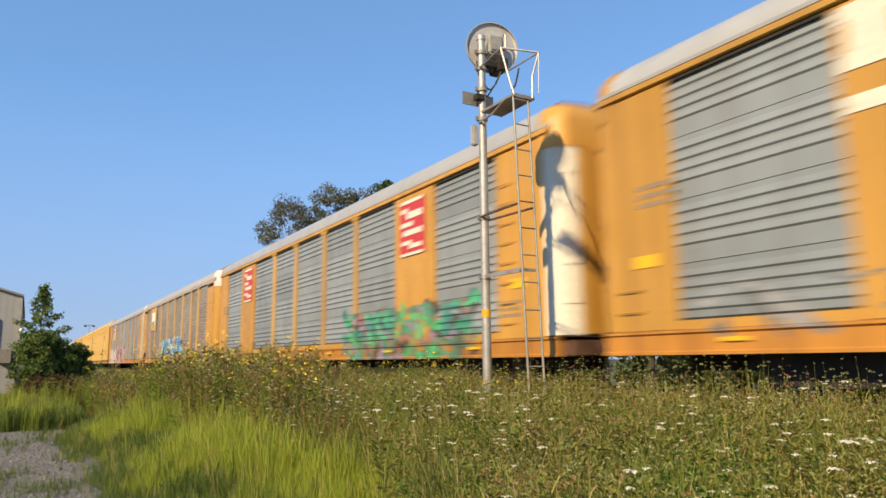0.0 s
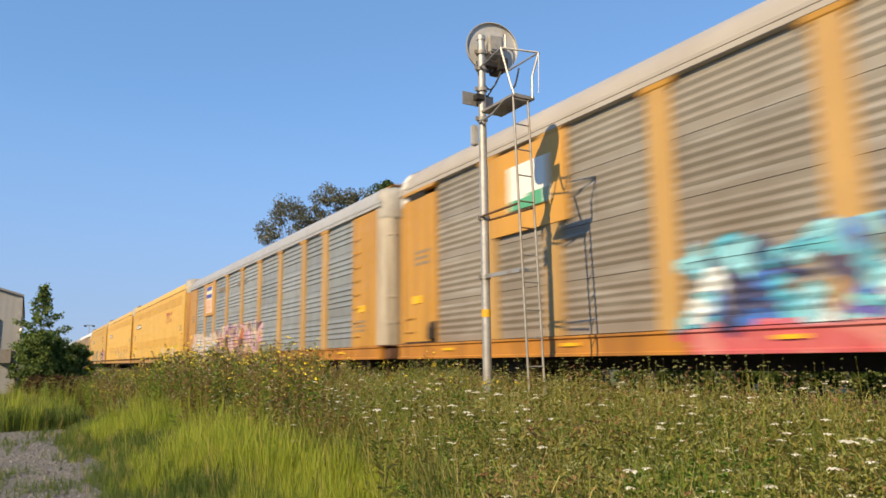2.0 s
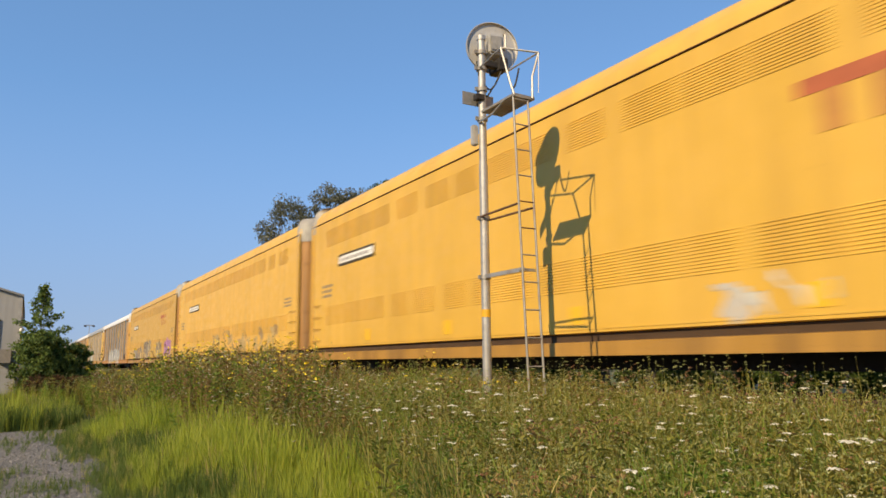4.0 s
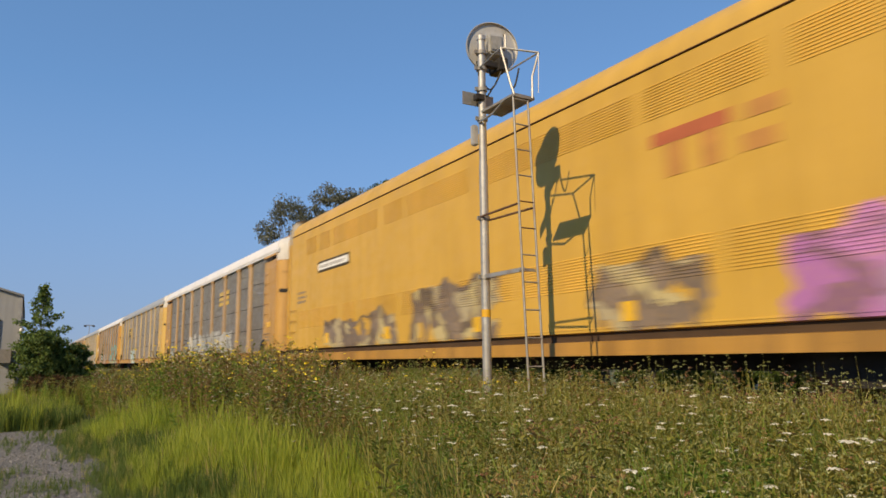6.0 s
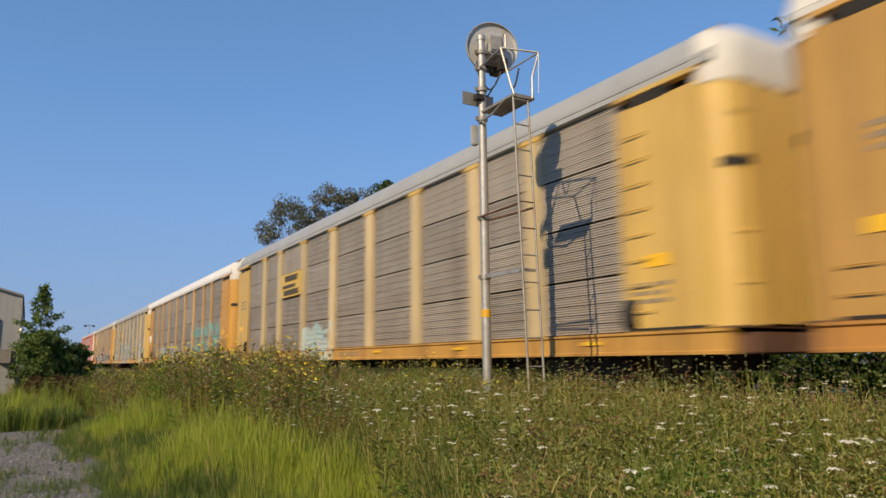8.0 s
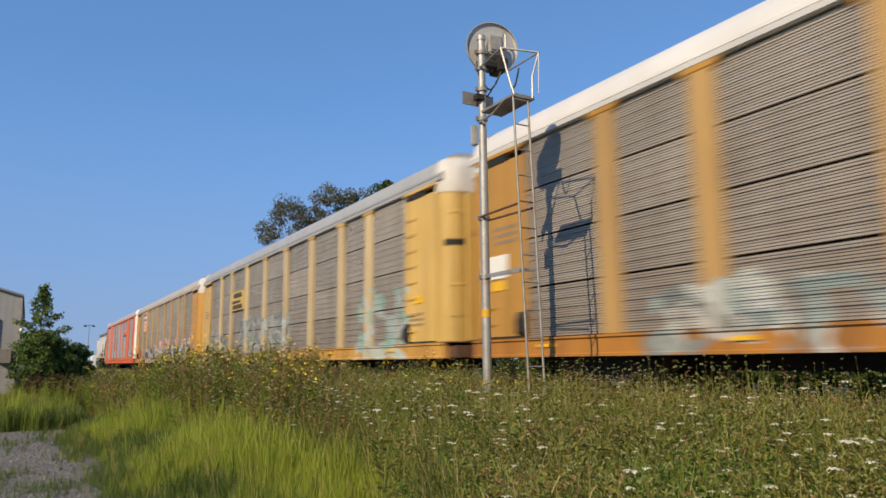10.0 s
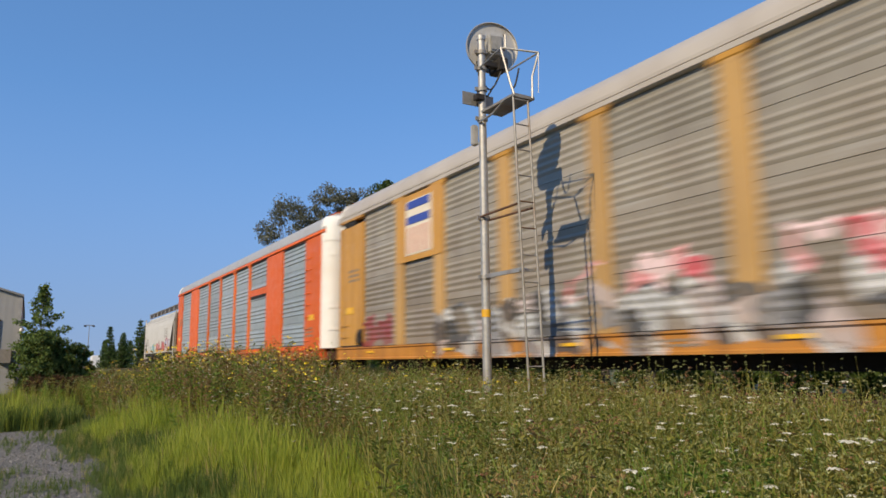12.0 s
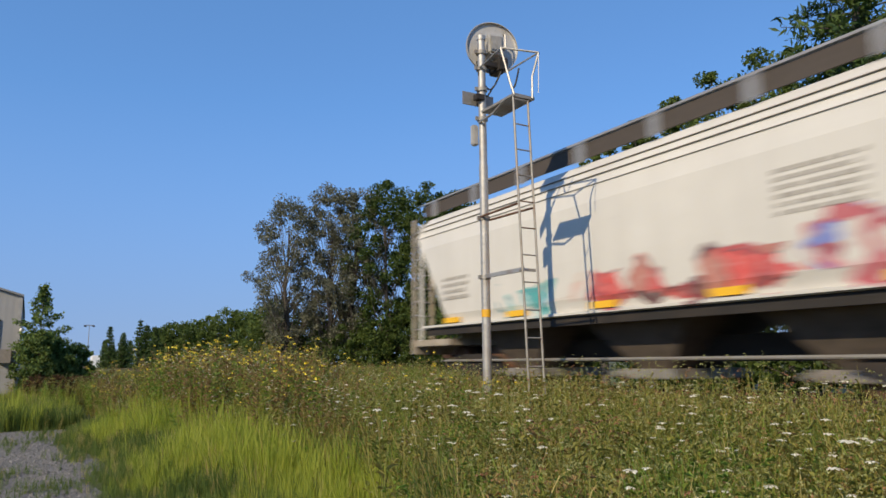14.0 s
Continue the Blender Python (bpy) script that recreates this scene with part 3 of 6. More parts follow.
def hopper(front, L):
    """Rounded grain hopper with sloped ends, roof walk and open end frames."""
    car = thing("covered_hopper_car", "pale grey covered hopper car with red and teal graffiti", "railcar", (front, SIDE, 0), "cars of the train")
    # flank section: (y, z) from the sill up over the roof
    prof = [(0.10, 2.36), (0.02, 2.60), (0.0, 3.3), (0.0, 4.30), (0.05, 4.62), (0.16, 4.92), (0.42, 5.18), (0.85, 5.36), (1.55, 5.42)]
    prof = prof + [(3.1 - y, z) for y, z in prof[-2::-1]]
    g = Geo()
    k = len(prof)

    def end_u(z):
        return 0.35 + 1.55 * max(0.0, (4.6 - z) / 2.25) ** 0.8 if z < 4.6 else 0.35

    for way in (0, 1):
        for y, z in prof:
            g.v.append((-end_u(z) if way == 0 else -L + end_u(z), y, z))
    g.f += [[j, j + 1, k + j + 1, k + j] for j in range(k - 1)] + [[k - 1, 0, k, 2 * k - 1]]
    part("hopper_body", g, HOPPER_PAINT, car, "rounded pale flank")
    # End sheets in a darker, rusty paint that holds the recess's shade.
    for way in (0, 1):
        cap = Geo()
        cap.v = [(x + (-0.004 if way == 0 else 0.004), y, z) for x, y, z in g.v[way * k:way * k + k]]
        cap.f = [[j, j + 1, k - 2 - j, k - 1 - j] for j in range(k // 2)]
        part("slope_sheet", cap, SLOPE_DARK, car, "slope sheet painted dark for its shade, with rusty streaks")
    for z, y in ((4.62, 0.035), (4.80, 0.085), (4.95, 0.15)):
        part("roof_seam", Geo().strip([(y - 0.008, z), (y - 0.008, z + 0.008), (y + 0.05, z + 0.02), (y + 0.05, z)], -L + 0.4, -0.4, True), PALE_PRINT, car)
    part("side_sill", Geo().strip([(-0.03, 2.305), (-0.03, 2.355), (0.10, 2.37), (0.2, 2.37), (0.2, 2.285), (0.02, 2.285)], -L + 0.7, -0.7, True), HOPPER_PAINT, car)
    # Dark strip gives the shade below the side sill as colour.
    part("sill_shade_strip", Geo().box((-L + 0.8, 0.06, 2.12), (-0.8, 0.2, 2.288)), DARK_IRON, car)
    # roof walk
    walk_way = part("roof_walk", Geo().box((-L + 0.1, 0.32, 5.60), (-0.1, 0.40, 5.64)).box((-L + 0.1, 0.42, 5.60), (-0.1, 0.75, 5.63)), STEEL, car, "open steel roof walkway")
    part("toe_board", Geo().box((-L + 0.2, 0.36, 5.28), (-0.2, 0.40, 5.58)), WALK_DARK, walk_way)
    for i in range(8):
        u = 0.5 + i * (L - 1.4) / 7
        part("walk_bracket", Geo().box((-u - 0.20, 0.30, 5.22), (-u, 0.345, 5.60)), STEEL, walk_way)
    for u in (2.4, 5.4, 8.4, 11.4):
        part("hatch", Geo().box((-u - 0.9, 1.25, 5.42), (-u, 1.85, 5.54)), HOPPER_PAINT, car, bevel=0.03)
    # slope sheets' open ends
    for x, way in ((0.0, 1), (-L, -1)):
        part("end_platform", Geo().box((x, 0.1, 1.86), (x - way * 1.9, 3.0, 2.02)).box((x, 0.05, 1.66), (x - way * 0.12, 3.05, 2.04)), RUST_PALE, car, bevel=0.015)
        part("end_wall", Geo().box((x - way * 1.85, 0.4, 2.0), (x - way * 1.75, 2.7, 4.2)), RUST_PALE, car)
        for y in (0.10, 0.62, 2.48, 3.0):
            part("corner_post", Geo().box((x - way * 0.05, y - 0.035, 2.0), (x - way * 0.12, y + 0.035, 5.2)), RUST_PALE, car)
        for i in range(8):
            part("rung", Geo().tube((x - way * 0.08, 0.10, 2.3 + 0.36 * i), (x - way * 0.08, 0.62, 2.3 + 0.36 * i), 0.013, 6), STEEL, car)
            part("rung", Geo().tube((x - way * 0.12, 0.06, 2.3 + 0.36 * i), (x - way * 0.55, 0.06, 2.3 + 0.36 * i), 0.013, 6), STEEL, car)
        part("side_post", Geo().box((x - way * 0.52, 0.03, 2.0), (x - way * 0.58, 0.09, 5.0)), HOPPER_PAINT, car)
        part("brake_gear", Geo().tube((x - way * 1.2, 1.2, 2.3), (x - way * 1.2, 2.0, 2.3), 0.2, 14), STEEL_DULL, car)
        coupler(car, x, way)
    # discharge bays
    for u in (3.4, 7.0, 10.6):
        g = Geo()
        a, b = [(-u - 1.35, 0.25), (-u + 1.35, 2.85)], [(-u - 0.35, 0.85), (-u + 0.35, 2.25)]
        g.v += [(x, y, 2.34) for x in (a[0][0], a[1][0]) for y in (a[0][1], a[1][1])] + [(x, y, 1.32) for x in (b[0][0], b[1][0]) for y in (b[0][1], b[1][1])]
        g.f += [[0, 1, 5, 4], [2, 3, 7, 6], [0, 2, 6, 4], [1, 3, 7, 5], [4, 5, 7, 6]]
        part("discharge_bay", g, HOPPER_UNDER, car, "grimy sloped discharge bay")
        part("outlet_gate", Geo().box((-u - 0.6, 0.6, 1.16), (-u + 0.6, 2.5, 1.33)), STEEL_DULL, car, bevel=0.015)
        part("gate_shaft", Geo().tube((-u - 0.5, 0.35, 1.24), (-u - 0.5, 0.62, 1.24), 0.06, 10), STEEL_DULL, car)
    part("centre_sill", Geo().box((-L + 0.4, 1.3, 1.45), (-0.4, 1.8, 1.88)), DARK_IRON, car)
    part("train_pipe", Geo().tube((-L + 1, 0.45, 1.50), (-1, 0.45, 1.50), 0.03, 8), STEEL_DULL, car)
    for k in range(5):
        part("reflector", Geo().box((-1.9 - 2.55 * k - 0.62, -0.034, 2.38), (-1.9 - 2.55 * k, 0.03, 2.50)), REFLECT, car)
    lettering(car, 2.7, 3.9, 3.35, 4.05, PALE_PRINT, 6, 3, y=-0.003)
    lettering(car, 11.7, 12.8, 2.9, 3.5, PALE_PRINT, 4, 8, y=-0.003)
    for x in (-2.2, -L + 2.2):
        truck(car, x)
    movers.append((car, front))
    return car


YEL, AMBER, PALE_YEL = (0.50, 0.29, 0.05), (0.52, 0.262, 0.042), (0.60, 0.385, 0.10)
GREYB, BROWNG, GREYD = (0.225, 0.25, 0.262), (0.25, 0.225, 0.19), (0.275, 0.26, 0.235)
STENCIL = plain("stencil_grey", (0.28, 0.22, 0.16), 0.7)
PALE_PRINT = plain("pale_stencil", (0.38, 0.35, 0.31), 0.7)
CAP_WHITE = plain("grimy_white_hood", (0.74, 0.70, 0.64), 0.6, 0, 0.25, 2.5, 0.08, (0.50, 0.40, 0.30))
CAP_GREY = plain("cap_grey", (0.42, 0.39, 0.34), 0.6, 0, 0.3, 4, 0.1, (0.25, 0.17, 0.1))
RUST_YELLOW = train_paint("rust_stained_yellow", (0.34, 0.16, 0.035), amount=0.8)
RUSTY_SILL = train_paint("rusty_yellow_sill", (0.46, 0.235, 0.04), (0.12, 0.06, 0.025), 0.9)
BROWN_GAP_SHADE = plain("rust_brown_gap_shade", (0.085, 0.045, 0.02), 0.85, 0, 0.5, 5, 0.2)
RUST_PALE = train_paint("rust_stained_cream", (0.42, 0.36, 0.28), amount=0.9)
ROOF_GREY = train_paint("galvanised_roof", (0.35, 0.352, 0.355), (0.26, 0.22, 0.19), 0.35)
ROOF_WHITE = train_paint("white_roof", (0.64, 0.615, 0.59), (0.45, 0.40, 0.36), 0.2)
ROOF_TAN = train_paint("tan_grey_roof", (0.40, 0.36, 0.315), (0.28, 0.22, 0.17), 0.35)
RED, BLUE, CREAM = plain("red_paint", (0.62, 0.05, 0.05), 0.5), plain("blue_paint", (0.05, 0.09, 0.40), 0.5), plain("cream_paint", (0.84, 0.76, 0.62), 0.6)
FADED_RED, PINK = plain("faded_red_paint", (0.50, 0.13, 0.05), 0.6, 0, 0.3, 3), plain("pale_pink_paint", (0.72, 0.42, 0.32), 0.6, 0, 0.2, 5)
GREEN, BLACK_PAINT = plain("green_paint", (0.10, 0.42, 0.24), 0.5), plain("brown_black_paint", (0.08, 0.06, 0.03), 0.6)
LOGO_YEL = plain("faded_yellow_paint", (0.66, 0.43, 0.08), 0.5, 0, 0.25, 4, 0.1, (0.40, 0.30, 0.12))
HOPPER_UNDER = plain("grimy_underside", (0.13, 0.10, 0.075), 0.9, 0, 0.5, 4, 0.2, (0.09, 0.065, 0.045))
# Base colour darkened for the shade at the hopper's ends, streaks on top.
SLOPE_DARK = train_paint("shade_dark_slope_sheet", (0.15, 0.12, 0.09), (0.05, 0.035, 0.025), 0.8)
WALK_DARK = plain("dark_grating", (0.075, 0.06, 0.05), 0.8)
SPRAY = [(0.58, 0.57, 0.54), (0.50, 0.50, 0.48), (0.36, 0.36, 0.35), (0.62, 0.61, 0.58), (0.45, 0.45, 0.43)]
GREENS = [(0.02, 0.34, 0.13), (0.02, 0.24, 0.13), (0.04, 0.45, 0.18), (0.28, 0.22, 0.34), (0.02, 0.20, 0.16), (0.30, 0.14, 0.12), (0.03, 0.30, 0.20), (0.06, 0.05, 0.04)]
BLUES = [(0.10, 0.50, 0.62), (0.03, 0.16, 0.55), (0.25, 0.62, 0.72), (0.06, 0.40, 0.55), (0.75, 0.80, 0.80), (0.10, 0.10, 0.45), (0.03, 0.04, 0.12)]
PINKS = [(0.58, 0.30, 0.42), (0.60, 0.38, 0.22), (0.64, 0.52, 0.34), (0.36, 0.18, 0.28), (0.62, 0.40, 0.48), (0.50, 0.16, 0.06), (0.40, 0.30, 0.12), (0.10, 0.05, 0.05)]
PALES = [(0.62, 0.52, 0.44), (0.58, 0.58, 0.60), (0.46, 0.54, 0.62), (0.62, 0.44, 0.38), (0.52, 0.42, 0.34)]
MONO = [(0.50, 0.50, 0.50), (0.06, 0.06, 0.065), (0.46, 0.46, 0.46), (0.10, 0.10, 0.10), (0.48, 0.40, 0.38), (0.24, 0.24, 0.25), (0.56, 0.55, 0.54), (0.07, 0.07, 0.07)]
REDS = [(0.40, 0.03, 0.04), (0.55, 0.05, 0.05), (0.30, 0.04, 0.05), (0.45, 0.16, 0.12), (0.62, 0.06, 0.05), (0.10, 0.02, 0.03)]
TEALS = [(0.02, 0.32, 0.32), (0.05, 0.42, 0.42), (0.3, 0.5, 0.5), (0.02, 0.2, 0.25)]
PURPLE = [(0.45, 0.17, 0.45), (0.50, 0.20, 0.48), (0.40, 0.14, 0.42), (0.34, 0.22, 0.4), (0.22, 0.10, 0.2)]
DUSK = [(0.16, 0.13, 0.12), (0.22, 0.17, 0.14), (0.40, 0.34, 0.22), (0.14, 0.11, 0.10), (0.5, 0.42, 0.22), (0.10, 0.08, 0.07)]
GHOST = [(0.38, 0.44, 0.42), (0.55, 0.56, 0.53), (0.27, 0.33, 0.32), (0.48, 0.46, 0.43), (0.21, 0.23, 0.22)]


def coats(name, metal, paint, tags=(), grime=0.5, film=0.0):
    global SILL, POST
    POST = train_paint(name + "_post", (paint[0] * 0.92, paint[1] * 1.08, paint[2] * 2.2), (0.24, 0.16, 0.09), min(1.0, grime * 1.2), 0.55, tags)
    SILL = train_paint(name + "_sill", (paint[0] * 0.92, paint[1] * 0.76, paint[2] * 0.6), (0.17, 0.07, 0.025), min(1.0, grime * 2.2), 0.6, tags)
    return (train_paint(name + "_panel", metal, (0.14, 0.11, 0.09), 0.45 * grime * 2, 0.45, tags, film=film),
            train_paint(name + "_paint", paint, (0.20, 0.10, 0.035), grime, 0.5, tags))


def build_train():
    # square red emblem with white stripes
    def red_square(car, u0, u1):
        bars(car, u0, u1, 4.25, 5.75, RED, [(0.06, 0.94, 0.94, 1.0, CREAM), (0.06, 0.94, 0.0, 0.05, CREAM), (0.08, 0.35, 0.78, 0.86, CREAM), (0.3, 0.92, 0.66, 0.78, CREAM), (0.08, 0.55, 0.52, 0.6, CREAM),
                                             (0.15, 0.92, 0.36, 0.46, CREAM), (0.08, 0.5, 0.2, 0.27, CREAM), (0.4, 0.9, 0.12, 0.2, CREAM)], label="red square emblem with white stripes")

    def shield(car, u0, u1, z0=4.25, z1=5.72):
        bars(car, u0, u1, z0, z1, CREAM, [(0.06, 0.94, 0.84, 0.98, BLUE), (0.06, 0.94, 0.70, 0.78, CREAM), (0.06, 0.94, 0.56, 0.70, BLUE)] + [(0.08 + 0.13 * i, 0.15 + 0.13 * i, 0.03, 0.5, PINK) for i in range(7)], label="faded shield emblem, blue over pink stripes")

    m, p = coats("car_a", GREYB, AMBER, [(20.5, 25.5, 1.9, 2.5, [(0.2, 0.2, 0.2), (0.3, 0.3, 0.3), (0.15, 0.15, 0.15)], 0.9, 0.5)])
    car = autorack(18.32, 27.4, "amber autorack car with blue-grey corrugated side panels", "groove", m, p, ROOF_GREY, "wide", p, edge=WHITE, cap=p, notch=False, seed=1)
    bars(car, 21.0, 23.0, 4.3, 5.85, None, [(0, 1, 0.86, 1.0, CREAM), (0, 1, 0.45, 0.6, CREAM), (0.05, 0.35, 0.6, 0.86, CREAM), (0, 1, 0.1, 0.24, CREAM), (0.6, 0.9, 0.24, 0.45, CREAM)], y=-0.016)
    m, p = coats("car_b", GREYB, AMBER, [(2.6, 10.6, 1.5, 3.0, GREENS, 0.46, 0.85)])
    car = autorack(-10.42, 27.45, "amber autorack car with grey panels and green graffiti", "groove", m, p, ROOF_GREY, "wide", p, edge=CREAM, cap=p, notch=False, seed=2)
    red_square(car, 5.05, 6.45)
    red_square(car, 21.2, 22.5)
    m, p = coats("car_c", BROWNG, AMBER, [(9.0, 17.6, 1.9, 3.2, BLUES, 0.55, 0.85), (9.0, 17.6, 1.3, 1.95, [(0.55, 0.10, 0.13), (0.50, 0.08, 0.10), (0.6, 0.2, 0.2)], 0.9, 1.1)], film=0.5)
    car = autorack(-39.22, 27.1, "weathered autorack car, brown-grey panels, blue graffiti", "wave", m, p, ROOF_TAN, fascia=ROOF_TAN, seed=3)
    part("side_plate", Geo().box((-22.7, -0.03, 4.1), (-20.1, 0.0, 5.86)), p, car)
    bars(car, 20.65, 21.95, 4.55, 5.5, WHITE, [(0.05, 0.95, 0.0, 0.22, GREEN), (0.5, 0.95, 0.22, 0.3, GREEN)], y=-0.062, label="white emblem board with a green foot")
    m, p = coats("car_d", GREYB, AMBER, [(12.0, 21.0, 1.4, 3.35, PINKS, 0.6, 0.9), (20.5, 26.5, 1.5, 3.1, PALES, 0.7, 0.95)])
    car = autorack(-67.56, 27.85, "amber autorack car with grey panels and pink graffiti", "groove", m, p, ROOF_GREY, fascia=ROOF_GREY, edge=RUST_PALE, cap=CAP_GREY, notch=False, seed=4)
    part("side_plate", Geo().box((-23.6, -0.03, 4.1), (-21.0, 0.0, 5.88)), p, car)
    shield(car, 21.55, 22.95)
    for u in (18.4, 14.6, 26.0):
        lettering(car, u, u + 1.7, 5.1, 5.5, STENCIL, 1, int(u), y=0.012)
    yel_roof = train_paint("yellow_roof", (0.62, 0.36, 0.055), amount=0.3)
    for n, (front, L, label, tags) in enumerate((
            (-96.98, 25.7, "plain yellow articulated autorack car with louvred bands", [(3, 9, 2.0, 2.5, GHOST, 0.8, 0.25)]),
            (-124.04, 24.3, "plain yellow articulated autorack car with faint graffiti", [(2.5, 14, 2.0, 3.0, [(0.42, 0.30, 0.12), (0.5, 0.36, 0.15), (0.34, 0.22, 0.1), (0.3, 0.2, 0.1)], 0.8, 0.45)]),
            (-149.67, 25.0, "plain yellow articulated autorack car with purple graffiti", [(1.4, 4.1, 1.9, 3.25, PURPLE, 1.1, 1.1), (5.4, 7.9, 1.95, 3.2, DUSK, 0.7, 0.9), (10.8, 14.9, 1.9, 3.3, DUSK, 0.8, 0.85), (15.6, 21.0, 1.9, 2.9, DUSK, 0.7, 0.9)]))):
        p = train_paint("smooth_yellow_%d" % n, (0.64, 0.37, 0.05), (0.26, 0.13, 0.035), 0.3, 0.5, tags)
        car = smooth_carrier(front, L, label, p, yel_roof, 20 + n)
        u = (20.2, 17.8, 18.8)[n]
        bars(car, u + 0.2, u + 2.95, 4.56, 4.94, BLACK_PAINT, [(0.02, 0.98, 0.20, 0.80, WHITE)], y=-0.022, name="name_board", label="white lettering board with a dark border", lift=0.006)
        lettering(car, u + 0.45, u + 2.7, 4.66, 4.84, plain("grey_ink", (0.45, 0.42, 0.40)), 1, 5 + n, y=-0.029)
        if n != 1:
            u = (4.7, 0, 3.95)[n]
            faint = plain("worn_orange_red", (0.55, 0.25, 0.06), 0.6, 0, 0.25, 3)
            bars(car, u, u + 2.4, 4.25, 5.1, None, [(0.0, 0.62, 0.74, 1.0, FADED_RED), (0.12, 0.26, 0.1, 0.74, faint), (0.40, 0.54, 0.1, 0.74, faint), (0.70, 0.92, 0.15, 0.45, faint), (0.74, 0.96, 0.70, 0.98, faint)], y=-0.001, lift=0.009)
    m, p = coats("car_h", GREYD, (0.50, 0.275, 0.065), [(7.6, 18.2, 1.6, 3.05, SPRAY, 1.5, 0.95), (23.2, 25.0, 1.95, 2.4, SPRAY, 0.7, 0.7)], film=0.35)
    car = autorack(-176.0, 26.9, "white-roofed autorack car, dark grey ribbed panels, white graffiti", "fine", m, p, ROOF_WHITE, fascia=ROOF_WHITE, seed=7)
    bars(car, 8.3, 10.4, 4.42, 5.15, None, [(0, 1, 0.74, 1.0, LOGO_YEL), (0, 1, 0.38, 0.62, LOGO_YEL), (0, 1, 0.0, 0.26, LOGO_YEL)], y=0.036)
    ribbed = []
    m, p = coats("car_i", (0.386, 0.340, 0.293), PALE_YEL, [(15.2, 18.3, 1.5, 2.7, [(0.5, 0.6, 0.58), (0.55, 0.55, 0.52), (0.45, 0.6, 0.6)], 0.9, 0.7)], film=0.45)
    ribbed.append(autorack(-204.18, 27.7, "autorack car with brown-grey ribbed panels, pale yellow posts", "fine", m, p, ROOF_GREY, seed=8))
    m, p = coats("car_j", (0.360, 0.320, 0.281), AMBER, [(2.0, 10.0, 1.5, 3.6, [(0.10, 0.42, 0.40), (0.2, 0.5, 0.45), (0.3, 0.35, 0.33)], 0.8, 0.6), (14, 22, 1.6, 2.6, GHOST, 0.7, 0.6)], film=0.45)
    car = autorack(-233.3, 26.95, "white-roofed autorack car with brown-grey panels, teal graffiti", "fine", m, p, ROOF_WHITE, fascia=ROOF_WHITE, seed=9)
    bars(car, 25.6, 26.5, 3.2, 3.7, WHITE, [], y=-0.035, label="blank white board")
    m, p = coats("car_k", (0.401, 0.366, 0.324), PALE_YEL, [(1.9, 5.2, 1.5, 3.5, [(0.25, 0.48, 0.42), (0.4, 0.52, 0.48), (0.5, 0.52, 0.5)], 0.7, 0.6), (12.0, 19.4, 1.5, 3.5, GHOST, 0.45, 0.7), (22.0, 25.4, 1.5, 3.2, GHOST, 0.5, 0.6)], film=0.45)
    ribbed.append(autorack(-261.61, 27.45, "autorack car with grey ribbed panels, ghostly pale graffiti", "fine", m, p, ROOF_GREY, seed=10))
    for car in ribbed:
        bars(car, 18.3, 20.75, 3.98, 4.90, LOGO_YEL, [(0.2, 0.8, 0.66, 0.9, BLACK_PAINT), (0.1, 0.7, 0.38, 0.52, BLACK_PAINT), (0.15, 0.85, 0.08, 0.3, BLACK_PAINT)], y=-0.03, label="yellow board with dark blurred lettering")
    m, p = coats("car_l", (0.289, 0.261, 0.216), AMBER, [(2.4, 21.0, 1.6, 2.75, MONO, 0.9, 0.8), (2.5, 16.0, 2.6, 3.15, [(0.6, 0.10, 0.12), (0.7, 0.3, 0.3), (0.8, 0.6, 0.6)], 0.8, 0.4), (23.5, 25.3, 2.05, 2.75, [(0.26, 0.05, 0.05), (0.30, 0.07, 0.06), (0.24, 0.08, 0.07)], 1.4, 0.8)], film=0.5)
    car = autorack(-290.4, 27.35, "autorack car with tan-grey panels, black and white graffiti", "wave", m, p, ROOF_TAN, fascia=ROOF_TAN, seed=11)
    part("side_plate", Geo().box((-23.0, -0.03, 4.1), (-20.6, 0.0, 5.88)), p, car)
    shield(car, 21.1, 22.5)
    m, p = coats("car_m", (0.27, 0.315, 0.345), (0.70, 0.12, 0.001), [], 0.12)
    car = autorack(-319.07, 27.35, "bright orange autorack car with clean grey side panels", "groove", m, p, ROOF_GREY, "wide", p, edge=WHITE, cap=WHITE, notch=False, seed=12)
    part("patch_rail", Geo().box((-9.4, -0.01, 4.42), (-6.8, 0.05, 4.70)), p, car)
    part("patch_slot", Geo().box((-9.2, 0.0, 4.30), (-7.0, 0.05, 4.40)), DARK_IRON, car)
    hopper(-347.6, 14.55)


HOPPER_PAINT = train_paint("pale_grey_hopper", (0.66, 0.63, 0.58), (0.32, 0.26, 0.21), 0.18, 0.5, [(5.2, 7.6, 2.4, 3.1, REDS, 0.8, 0.95), (3.8, 5.2, 2.45, 3.15, REDS, 0.9, 0.8), (1.2, 3.6, 2.5, 3.35, [(0.55, 0.12, 0.16), (0.15, 0.2, 0.5), (0.45, 0.08, 0.10), (0.55, 0.5, 0.48), (0.3, 0.05, 0.08)], 0.5, 0.8), (8.6, 10.6, 2.45, 3.0, TEALS, 0.9, 0.85), (7.6, 9.0, 2.6, 3.1, PALES, 0.6, 0.5)])
build_train()

